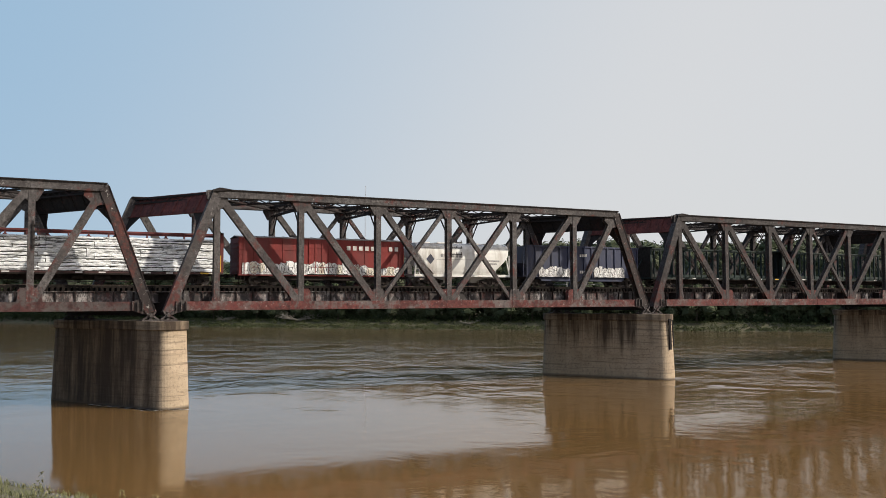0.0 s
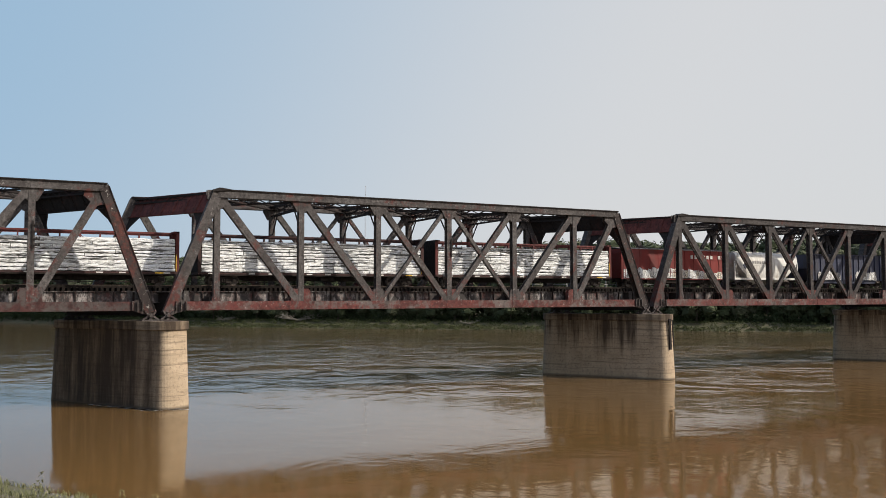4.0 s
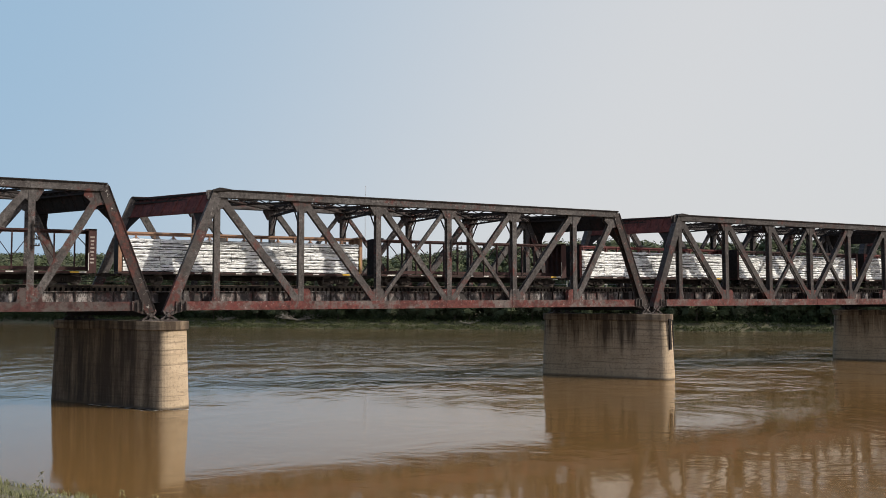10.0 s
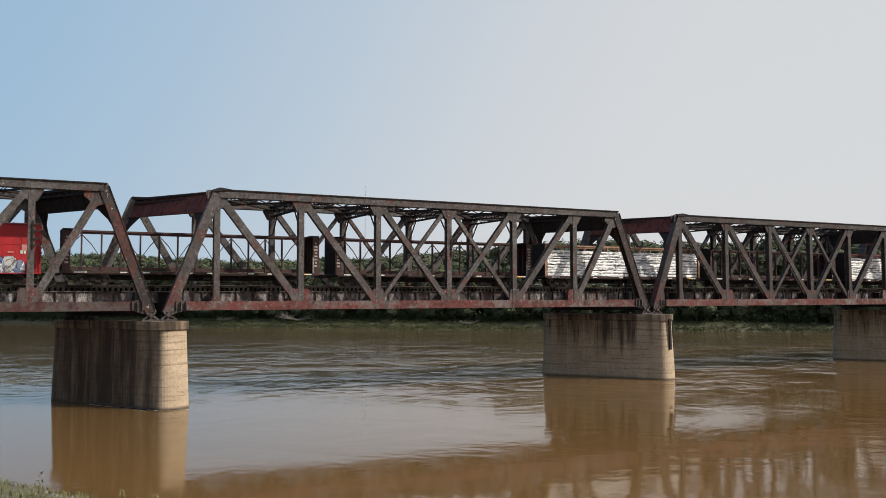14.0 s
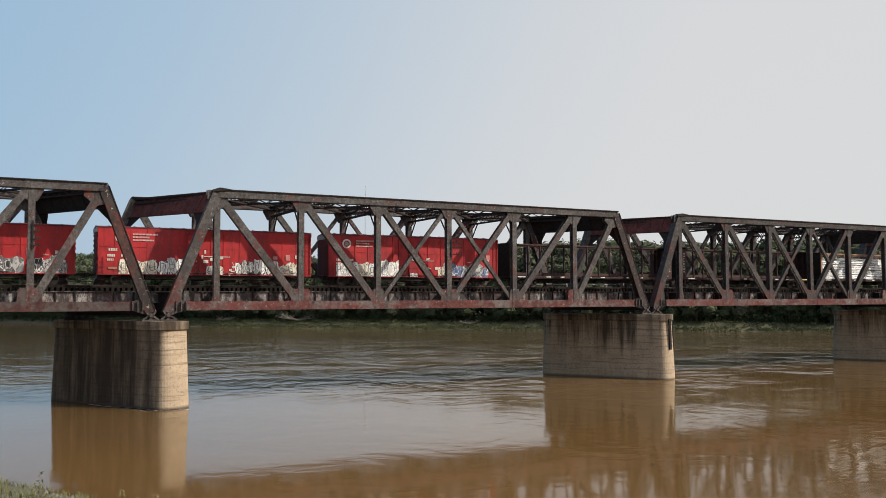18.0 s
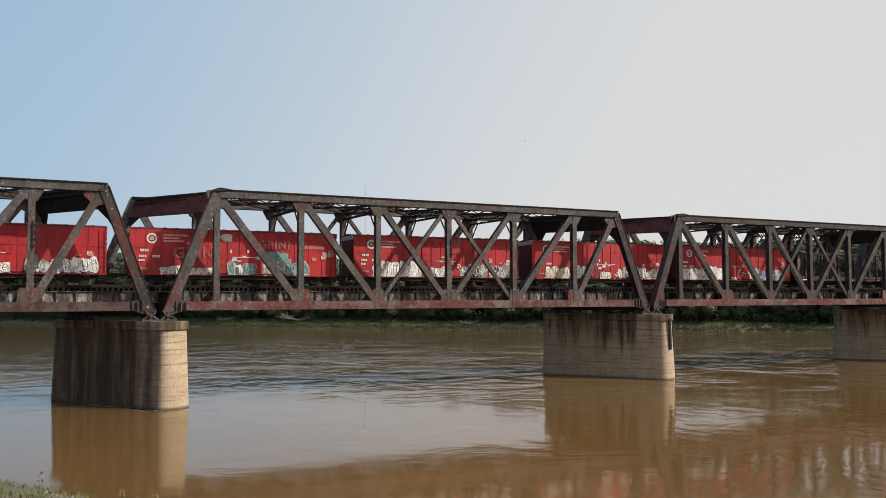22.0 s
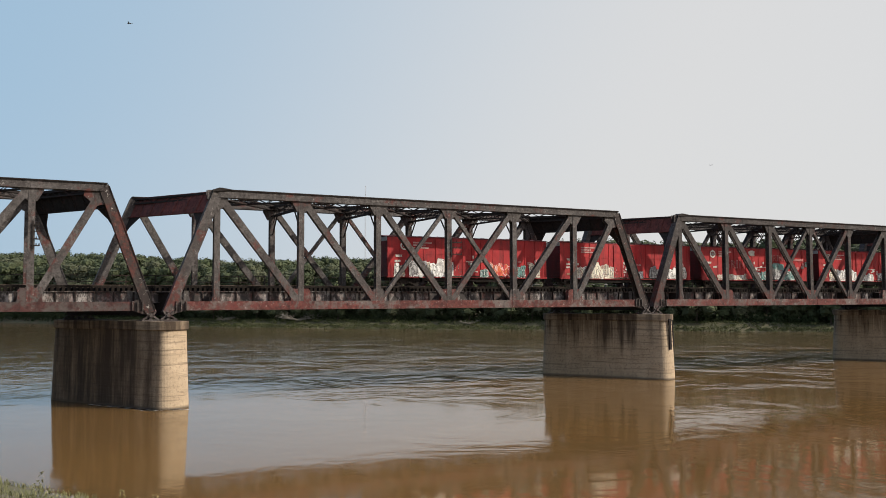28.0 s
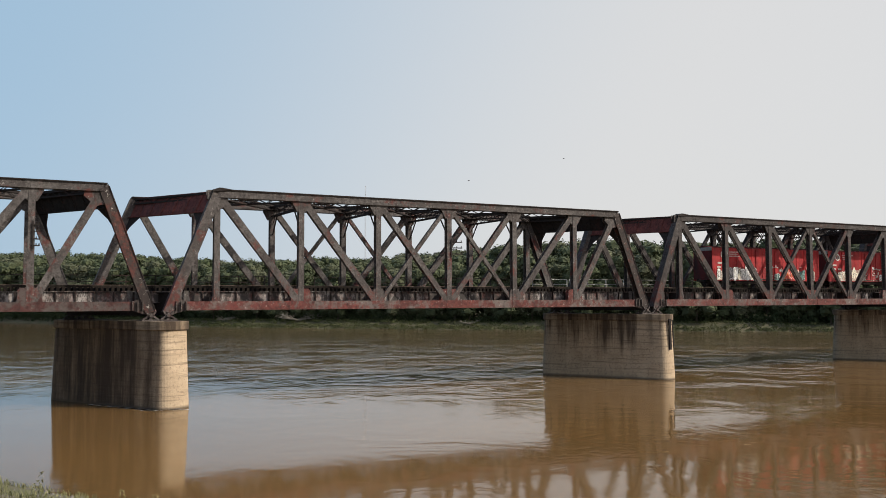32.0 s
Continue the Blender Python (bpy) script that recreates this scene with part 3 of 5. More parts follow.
# ---------------------------------------------------------------- train
def boxcar_red():
    n = Nodes("faded_red_boxcar_paint", 0.55, 0.0, 0.35)
    c = n.mix(n.ramp(n.noise(0.35, 4, 0.6), 0.38, 0.62), (0.40, 0.019, 0.022), (0.28, 0.016, 0.019))
    c = n.mix(n.ramp(n.noise(1.6, 6, 0.75, (1, 1, 0.35)), 0.48, 0.66, 0, 0.75), c, (0.17, 0.014, 0.017))
    c = n.mix(n.ramp(n.noise(3.0, 7, 0.8), 0.60, 0.70, 0, 0.5), c, (0.50, 0.12, 0.10))
    c = n.mix(n.ramp(n.noise(2.4, 4, 0.7, (1, 1, 0.06)), 0.56, 0.68, 0, 0.5), c, (0.10, 0.02, 0.02))
    n.bump(n.noise(0.8, 3, 0.5), 0.25, 0.05)
    return n.done(c)


RED = boxcar_red()
END_PAINT = plain("dark_boxcar_end_paint", (0.14, 0.014, 0.016), (0.07, 0.014, 0.014), 1.0, 0.75, 0, 0, (1, 1, 0.3), (0.03, 0.016, 0.015))
BROWN = plain("oxide_red_paint", (0.22, 0.024, 0.019), (0.17, 0.023, 0.02), 0.8, 0.65, 0, 0, (1, 1, 0.4), (0.12, 0.04, 0.035))
CB_RED = plain("rusty_red_flatcar_paint", (0.13, 0.026, 0.022), (0.085, 0.022, 0.02), 1.5, 0.75, 0, 0, (1, 1, 1), (0.07, 0.035, 0.03))
CB_DARK = plain("dark_brown_flatcar_paint", (0.062, 0.026, 0.023), (0.04, 0.02, 0.018), 1.5, 0.8, 0, 0, (1, 1, 1), (0.025, 0.018, 0.016))
CB_TAN = plain("yellowed_flatcar_paint", (0.36, 0.22, 0.13), (0.25, 0.13, 0.085), 1.5, 0.75, 0, 0, (1, 1, 1), (0.15, 0.07, 0.05))
CB_GREEN = plain("dark_green_flatcar_paint", (0.015, 0.030, 0.024), (0.013, 0.023, 0.020), 1.5, 0.7, 0, 0, (1, 1, 1), (0.06, 0.05, 0.04))
NAVY = plain("dark_blue_paint", (0.035, 0.042, 0.085), (0.045, 0.05, 0.08), 1.0, 0.6, 0, 0, (1, 1, 0.5), (0.06, 0.055, 0.06))
HOPPER = plain("pale_grey_hopper_paint", (0.80, 0.78, 0.73), (0.70, 0.68, 0.63), 1.0, 0.55, 0, 0, (1, 1, 0.4), (0.3, 0.24, 0.18))
ROOF = plain("galvanised_roof", (0.32, 0.3, 0.28), (0.2, 0.15, 0.13), 1.2, 0.6, 0.3)
def wrap_look():
    n = Nodes("white_lumber_wrap", 0.42)
    c = n.mix(n.ramp(n.noise(2.2, 7, 0.75, (0.6, 1, 1.8)), 0.40, 0.62), (0.94, 0.94, 0.92), (0.74, 0.74, 0.73))
    # dark streaks paint in the shade of wrinkles and gaps between layers
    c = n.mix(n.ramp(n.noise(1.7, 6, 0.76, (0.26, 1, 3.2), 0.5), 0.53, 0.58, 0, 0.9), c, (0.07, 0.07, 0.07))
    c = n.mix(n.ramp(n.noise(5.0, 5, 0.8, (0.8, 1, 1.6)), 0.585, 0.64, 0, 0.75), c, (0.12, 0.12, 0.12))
    c = n.mix(n.math("MULTIPLY", n.rand(), 0.12), c, (0.45, 0.46, 0.46))
    n.bump(n.noise(4.0, 6, 0.75, (0.5, 1, 2.0)), 1.0, 0.08)
    return n.done(c)


WRAP = wrap_look()
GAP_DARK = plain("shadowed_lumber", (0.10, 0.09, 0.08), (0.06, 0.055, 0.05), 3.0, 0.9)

def spray(name, a, b, c2, amount):
    """Layered spray paint: blotches of a second and third colour, as overlapping outlines leave them."""
    n = Nodes(name, 0.6, 0.0, 0.3)
    c = n.mix(n.ramp(n.noise(2.2, 3, 0.6, (1, 1, 0.7)), 0.44, 0.56), a, b)
    ring = n.math("ABSOLUTE", n.math("SUBTRACT", n.noise(1.5, 2, 0.5, (1, 1, 0.6), 0.6), 0.5), 0)
    c = n.mix(n.ramp(ring, 0.035, 0.018, 0, amount), c, c2)
    c = n.mix(n.ramp(n.noise(5.0, 5, 0.75), 0.58, 0.66, 0, amount), c, c2)
    return n.done(c)


INK = (0.05, 0.045, 0.045)
TAG_WHITE = spray("white_spray_paint", (0.86, 0.85, 0.82), (0.62, 0.60, 0.57), INK, 0.45)
TAG_CREAM = spray("cream_spray_paint", (0.78, 0.74, 0.60), (0.55, 0.50, 0.40), (0.22, 0.06, 0.05), 0.7)
TAG_BLACK = spray("black_spray_paint", (0.03, 0.03, 0.032), (0.10, 0.09, 0.09), (0.75, 0.74, 0.72), 0.9)
TAG_BLUE = spray("blue_spray_paint", (0.10, 0.15, 0.30), (0.20, 0.24, 0.33), (0.7, 0.7, 0.7), 0.8)
TAG_TEAL = spray("teal_spray_paint", (0.13, 0.28, 0.26), (0.22, 0.30, 0.28), (0.04, 0.05, 0.05), 0.7)
TAG_ORANGE = spray("orange_spray_paint", (0.62, 0.15, 0.05), (0.55, 0.05, 0.05), (0.8, 0.75, 0.7), 0.5)
TAG_GREY = spray("grey_spray_paint", (0.48, 0.47, 0.46), (0.22, 0.21, 0.21), INK, 0.8)
FADED = plain("faded_pink_lettering", (0.52, 0.25, 0.23), (0.44, 0.15, 0.14), 3.0, 0.7)
FADED_WHITE = plain("worn_pale_lettering", (0.58, 0.42, 0.39), (0.46, 0.26, 0.24), 3.0, 0.7)
LETTER = plain("faded_white_lettering", (0.66, 0.64, 0.6), (0.45, 0.42, 0.38), 3.0, 0.7)
FADED_INK = plain("faded_dark_lettering", (0.20, 0.19, 0.185), (0.36, 0.34, 0.32), 4.0, 0.7)
STENCIL = plain("dirty_white_stencil", (0.40, 0.36, 0.33), (0.2, 0.15, 0.13), 4.0, 0.8)
YELLOW = plain("yellow_marking", (0.75, 0.48, 0.05), (0.6, 0.36, 0.05), 3.0, 0.7)
WHEEL_R = 0.47


def truck_meshes():
    """Meshes of a truck, shared by all cars: sideframe, bolster, wheelset."""
    f = Mesh()
    pts = [(-1.25, 0.36), (-1.25, 0.62), (-0.95, 0.66), (-0.45, 0.80), (0.45, 0.80), (0.95, 0.66), (1.25, 0.62), (1.25, 0.36), (0.9, 0.38), (0.5, 0.2), (-0.5, 0.2), (-0.9, 0.38)]
    f.plate_xz(pts, -0.07, 0.07)
    for x in (-0.89, 0.89):
        f.tube((x, -0.17, 0.457), (x, 0.02, 0.457), 0.15, n=10)
    for x in (-0.18, 0, 0.18):
        f.tube((x, -0.13, 0.3), (x, -0.13, 0.55), 0.075, n=6)
    b = Mesh().box(-0.2, 0.2, -1.05, 1.05, 0.48, 0.78)
    half = [(0.98, 0.085), (0.835, 0.09), (0.825, 0.33), (0.81, 0.36), (0.80, WHEEL_R - 0.02), (0.69, WHEEL_R), (0.685, WHEEL_R + 0.028), (0.655, WHEEL_R + 0.028), (0.65, 0.12), (0.6, 0.085)]
    prof = [(-p, r) for p, r in half] + [(p, r) for p, r in reversed(half)]
    w, n = Mesh(), 20
    for p, r in prof:
        w.v += [(r * math.cos(2 * math.pi * i / n), p, r * math.sin(2 * math.pi * i / n)) for i in range(n)]
    for j in range(len(prof) - 1):
        w.f += [(j * n + (i + 1) % n, j * n + i, j * n + n + i, j * n + n + (i + 1) % n) for i in range(n)]
    w.f.append(tuple(range(n)))
    w.f.append(tuple(range(len(prof) * n - 1, (len(prof) - 1) * n - 1, -1)))
    return f.data("sideframe", UNDER), b.data("bolster", UNDER), w.data("wheelset", WHEEL)


SIDEFRAME, BOLSTER, WHEELSET = truck_meshes()
cars, wheelsets = [], []


def add_trucks(car, length, inset):
    for x in (inset, length - inset):
        t = part("truck", BOLSTER, UNDER, car, "grimy two-axle truck", at=pose(x, 0, 0))
        part("sideframe", SIDEFRAME, UNDER, t, at=pose(0, -0.99, 0))
        part("sideframe", SIDEFRAME, UNDER, t, at=pose(0, 0.99, 0, 0, 0, 180))
        for k in (-0.89, 0.89):
            w = part("wheelset", WHEELSET, WHEEL, t, at=pose(k, 0, WHEEL_R))
            wheelsets.append((w, k))
    for x, s in ((0, -1), (length, 1)):
        m = Mesh().box(min(x, x + s * 0.55), max(x, x + s * 0.55), -0.11, 0.11, 0.76, 0.96)
        m.box(min(x + s * 0.52, x + s * 0.84), max(x + s * 0.52, x + s * 0.84), -0.19, 0.17, 0.70, 1.02)
        part("coupler", m, UNDER, car)


def add_ladder(car, x, z0, z1, mat, width=0.42, y=-1.60):
    m = Mesh()
    for k in (0, width):
        m.box(x + k - 0.02, x + k + 0.02, y - 0.05, y - 0.01, z0, z1)
    z = z0 + 0.2
    while z < z1:
        m.box(x, x + width, y - 0.07, y - 0.04, z - 0.015, z + 0.015)
        z += 0.42
    part("ladder", m, mat, car)


def letter_blob(xc, zc, rx, rz, rnd, n=16):
    """A lumpy rounded outline, like one sprayed letter."""
    k = rnd.uniform(2.2, 3.6)
    ph = [rnd.uniform(0, 6.28) for _ in range(3)]
    pts = []
    for i in range(n):
        a = 2 * math.pi * i / n
        c, s = math.cos(a), math.sin(a)
        e = 2 / k
        q = 1 + 0.10 * math.sin(2 * a + ph[0]) + 0.08 * math.sin(3 * a + ph[1]) + 0.06 * math.sin(5 * a + ph[2])
        pts.append((xc + rx * q * math.copysign(abs(c) ** e, c), zc + rz * q * math.copysign(abs(s) ** e, s)))
    return pts


def jagged(xc, zc, rx, rz, rnd, n=11):
    """An angular sprayed letter shape."""
    pts = []
    for i in range(n):
        a = 2 * math.pi * (i + rnd.uniform(-0.25, 0.25)) / n
        q = rnd.uniform(0.72, 1.18)
        c, s = math.cos(a), math.sin(a)
        pts.append((xc + rx * q * math.copysign(abs(c) ** 0.7, c), zc + rz * min(q, 1.08) * math.copysign(abs(s) ** 0.7, s)))
    return pts


def inner_strokes(xc, zc, rx, rz, rnd, y, w):
    """The lines inside one sprayed letter: a stem, a cross stroke and a bowl."""
    m = Mesh()
    lean = rnd.uniform(-0.25, 0.25) * rx
    top, low = zc + rz * 0.72, zc - rz * 0.72
    kind = rnd.randrange(4)
    if kind != 3:
        m.bar((xc - rx * 0.4 + lean, y, top), (xc - rx * 0.4 - lean, y, low), w, 0.004)
    if kind in (0, 2):
        m.bar((xc + rx * 0.42 + lean, y, top), (xc + rx * 0.42 - lean, y, low), w, 0.004)
    if kind in (1, 2):
        z = zc + rz * rnd.uniform(-0.3, 0.3)
        m.bar((xc - rx * 0.5, y, z), (xc + rx * 0.5, y, z + rz * rnd.uniform(-0.3, 0.3)), w, 0.004)
    a0, da = rnd.uniform(0, 6.28), rnd.uniform(2.2, 4.4)
    prev = None
    for k in range(7):
        q = a0 + da * k / 6
        p = (xc + rx * 0.55 * math.cos(q), y, zc + rz * 0.55 * math.sin(q))
        if prev:
            m.bar(prev, p, w * rnd.uniform(0.7, 1.2), 0.004)
        prev = p
    return m


def graffiti(car, x0, x1, z0, z1, seed, fill, line, y, second=None):
    """A sprayed piece: a hazy ground, outlined letters that overlap, and the lines inside them."""
    rnd = random.Random(seed)
    h = z1 - z0
    n = max(2, int((x1 - x0) / rnd.uniform(0.52, 0.72)))
    w = (x1 - x0) / n
    tops = [h * rnd.uniform(0.72, 1.0) for _ in range(n)]
    pts = [(x1, z0), (x0, z0)]
    for i in range(n):
        for k in (0.2, 0.5, 0.8):
            pts.append((x0 + w * (i + k + rnd.uniform(-0.1, 0.1)), z0 + tops[i] * rnd.uniform(0.80, 0.98)))
    g = part("graffiti", Mesh().plate_xz(pts, y - 0.003, y + 0.01), fill if line is not TAG_BLACK else line, car, "sprayed graffiti piece")
    ink = TAG_GREY if fill is TAG_BLACK else TAG_BLACK
    for i in range(n):
        xc, rx, rz = x0 + w * (i + 0.5), w * rnd.uniform(0.50, 0.64), tops[i] / 2 * 0.96
        zc = z0 + rz + 0.02
        d = 0.002 * (i % 3)
        shape = letter_blob if rnd.random() < 0.6 else jagged
        seed_i = rnd.random()
        mat = fill if rnd.random() < 0.78 else (second or TAG_GREY)
        part("letter_outline", Mesh().plate_xz(shape(xc, zc, rx, rz, random.Random(seed_i)), y - 0.008 - d, y + 0.008), ink if rnd.random() < 0.7 else line, g)
        part("letter", Mesh().plate_xz(shape(xc, zc + 0.01, rx - 0.04, rz - 0.045, random.Random(seed_i)), y - 0.016 - d, y + 0.006), mat, g)
        part("letter_stroke", inner_strokes(xc, zc, rx, rz, rnd, y - 0.022 - d, 0.045), ink, g)


def door_marks(car, rnd, y):
    """Stencilled notices and pale squares low on the doors."""
    marks = Mesh().box(8.7, 11.0, y - 0.006, y + 0.01, 2.46, 2.52)
    for _ in range(9):
        x, z = rnd.uniform(8.4, 11.3), rnd.uniform(1.15, 2.9)
        w, h = rnd.choice(((0.34, 0.10), (0.16, 0.30), (0.42, 0.26), (0.24, 0.16)))
        marks.box(x, x + w, y - 0.006, y + 0.01, z, z + h)
    part("stencilled_notice", marks, LETTER, car)
    marks = Mesh()
    for x in (14.9, 16.1, 17.1):
        z = rnd.uniform(2.2, 2.7)
        marks.box(x, x + 0.42, y + 0.07, y + 0.09, z, z + rnd.choice((0.12, 0.3, 0.5)))
    part("stencilled_notice", marks, FADED, car)


def wording(car, text, x, z, size, mat, y):
    """Readable sprayed letters in the built-in font."""
    cu = bpy.data.curves.new("wording", "FONT")
    cu.body, cu.size, cu.space_character = text, size, 1.15
    cu.fill_mode, cu.bevel_depth, cu.bevel_resolution = "NONE", 0.030, 0
    ob = bpy.data.objects.new("wording", cu)
    me = bpy.data.meshes.new_from_object(ob)
    bpy.data.objects.remove(ob)
    me.materials.clear()
    me.materials.append(mat)
    part("sprayed_word", me, mat, car, "sprayed word " + text, at=pose(x, y, z, 90, 0, 0))


def bars(car, rows, mat, y):
    """Lettering too small to read, as plain bars."""
    for x0, x1, z, h in rows:
        m = Mesh()
        x = x0
        while x < x1 - 0.05:
            m.box(x, min(x + h * 0.62, x1), y - 0.006, y + 0.01, z - h / 2, z + h / 2)
            x += h * 0.82
        part("lettering", m, mat, car)


def build_boxcar(x, length, paint, label, eave=4.78, sill=0.86, door=(0.39, 0.62), ribs=14, tall=True):
    car = thing("boxcar", label, "freight car", "cars of the train", at=pose(x, TRACK_Y, RAIL_Z))
    cars.append((car, x))
    y = 1.52
    part("body", Mesh().box(0.05, length - 0.05, -y, y, sill + 0.12, eave), paint, car)
    m = Mesh()
    for s in (-1, 1):
        m.box(0, length, s * y - 0.05, s * y + 0.05, sill - 0.02, sill + 0.14)
    part("side_sill", m, paint, car)
    part("underframe", Mesh().box(0.2, length - 0.2, -0.35, 0.35, 0.55, sill + 0.1), UNDER, car)
    part("floor_frame", Mesh().box(3.9, length - 3.9, -1.35, 1.35, 0.50, sill + 0.1), UNDER, car)
    part("brake_cylinder", Mesh().tube((length * 0.42, -0.75, 0.55), (length * 0.42 + 1.1, -0.75, 0.55), 0.2, n=10), UNDER, car)
    part("air_reservoir", Mesh().tube((length * 0.55, -0.8, 0.5), (length * 0.55 + 1.5, -0.8, 0.5), 0.24, n=10), UNDER, car)
    for sx in (0.25, length - 0.6):
        stirrup = Mesh().box(sx, sx + 0.04, -1.5, -1.45, 0.45, sill).box(sx + 0.32, sx + 0.36, -1.5, -1.45, 0.45, sill).box(sx, sx + 0.36, -1.5, -1.45, 0.42, 0.46)
        part("step_stirrup", stirrup, UNDER, car)
    for s in (-1, 1):
        part("waist_seam", Mesh().box(0.1, length - 0.1, min(s * y, s * (y + 0.03)), max(s * y, s * (y + 0.03)), sill + 2.32, sill + 2.37), paint, car)
    k = y + 0.03
    prof = [(-k, eave), (0, eave + 0.18), (k, eave), (k, eave + 0.06), (0, eave + 0.25), (-k, eave + 0.06)]
    roof = Mesh().prism(prof, lambda p: (0.0, p[0], p[1]), lambda p: (length, p[0], p[1]))
    roof_part = part("roof", roof, ROOF if not tall else END_PAINT, car)
    seam = Mesh().bar((0, -k, eave + 0.07), (0, 0, eave + 0.26), 0.07, 0.05, (1, 0, 0)).data("roof_seam", ROOF if not tall else END_PAINT)
    for i in range(1, 18):
        part("roof_seam", seam, paint, roof_part, at=pose(length * i / 18, 0, 0))
    for ex, s in ((0.05, -1), (length - 0.05, 1)):
        if tall:
            part("end_panel", Mesh().box(min(ex, ex + s * 0.015), max(ex, ex + s * 0.015), -y + 0.02, y - 0.02, sill + 0.14, eave - 0.02), END_PAINT, car, "dark red end panel")
            part("end_cap", Mesh().box(min(ex + s * 0.015, ex + s * 0.085), max(ex + s * 0.015, ex + s * 0.085), -y + 0.02, y - 0.02, eave - 0.36, eave + 0.04), PALE_RAIL, car, "dirty galvanised strip at the top of the end")
        z = sill + 0.35
        while z < eave - (0.6 if tall else 0.2):
            part("end_rib", Mesh().box(min(ex, ex + s * 0.07), max(ex, ex + s * 0.07), -y + 0.12, y - 0.12, z, z + 0.16), END_PAINT if tall else paint, car)
            z += 0.42
    d0, d1 = length * door[0], length * door[1]
    for s in (-1, 1):
        for i in range(ribs + 1):
            rx = 0.1 + (length - 0.2) * i / ribs
            if d0 - 0.1 < rx < d1 + 0.1:
                continue
            part("side_post", Mesh().box(rx - 0.05, rx + 0.05, min(s * y, s * (y + 0.04)), max(s * y, s * (y + 0.04)), sill + 0.14, eave - 0.02), paint, car)
        m = Mesh()
        k = 2 if tall else 1
        for j in range(k):
            a, b = d0 + (d1 - d0) * j / k, d0 + (d1 - d0) * (j + 1) / k
            m.box(a + 0.03, b - 0.03, min(s * y, s * (y + 0.08)), max(s * y, s * (y + 0.08)), sill + 0.2, eave - 0.16)
        door_part = part("plug_door", m, paint, car, "flush sliding plug door")
        a, c = min(s * (y + 0.08), s * (y + 0.115)), max(s * (y + 0.08), s * (y + 0.115))
        for j in range(1, 5):
            z = sill + 0.2 + (eave - sill - 0.4) * j / 5
            part("door_rib", Mesh().box(d0 + 0.06, d1 - 0.06, a, c, z - 0.025, z + 0.025), paint, door_part)
        for j in range(3):
            q = d0 + (d1 - d0) * (j + 1) / 4
            part("door_rod", Mesh().box(q - 0.03, q + 0.03, a - 0.02, c + 0.02, sill + 0.25, eave - 0.25), paint, door_part)
        part("door_track", Mesh().box(d0 - 0.1, min(length - 0.3, d1 + (d1 - d0) * 0.5), min(s * y, s * (y + 0.12)), max(s * y, s * (y + 0.12)), sill + 0.1, sill + 0.17), UNDER, car)
    add_ladder(car, 0.12, sill + 0.1, eave - 0.1 if not tall else 2.4, paint)
    add_ladder(car, length - 0.55, sill + 0.1, eave - 0.1, paint)
    add_trucks(car, length, 2.55)
    return car


def bundle(x0, x1, side, z0, z1, rnd):
    """A bundle of boards in loose plastic wrap: a long box whose outer face is creased and sags at its edges."""
    m = Mesh()
    n = max(4, int((x1 - x0) / 0.30))
    out = 1.42 + rnd.uniform(-0.06, 0.04)
    for i in range(n + 1):
        x = x0 + (x1 - x0) * i / n
        e = [rnd.uniform(-0.04, 0.04) for _ in range(6)]
        m.v += [(x, side * 0.2, z0), (x, side * (out - 0.02 + e[0]), z0 + e[1] * 0.7), (x + e[4], side * (out + e[2]), z0 + (z1 - z0) * (0.5 + 5 * e[5])),
                (x, side * (out - 0.03 + e[3]), z1 + e[4] * 0.8), (x, side * 0.2, z1)]
    for i in range(n):
        for j in range(5):
            a, b = i * 5 + j, i * 5 + (j + 1) % 5
            m.f.append((a, b, b + 5, a + 5) if side < 0 else (b, a, a + 5, b + 5))
    m.f.append((4, 3, 2, 1, 0) if side < 0 else (0, 1, 2, 3, 4))
    k = n * 5
    m.f.append((k, k + 1, k + 2, k + 3, k + 4) if side < 0 else (k + 4, k + 3, k + 2, k + 1, k))
    return m


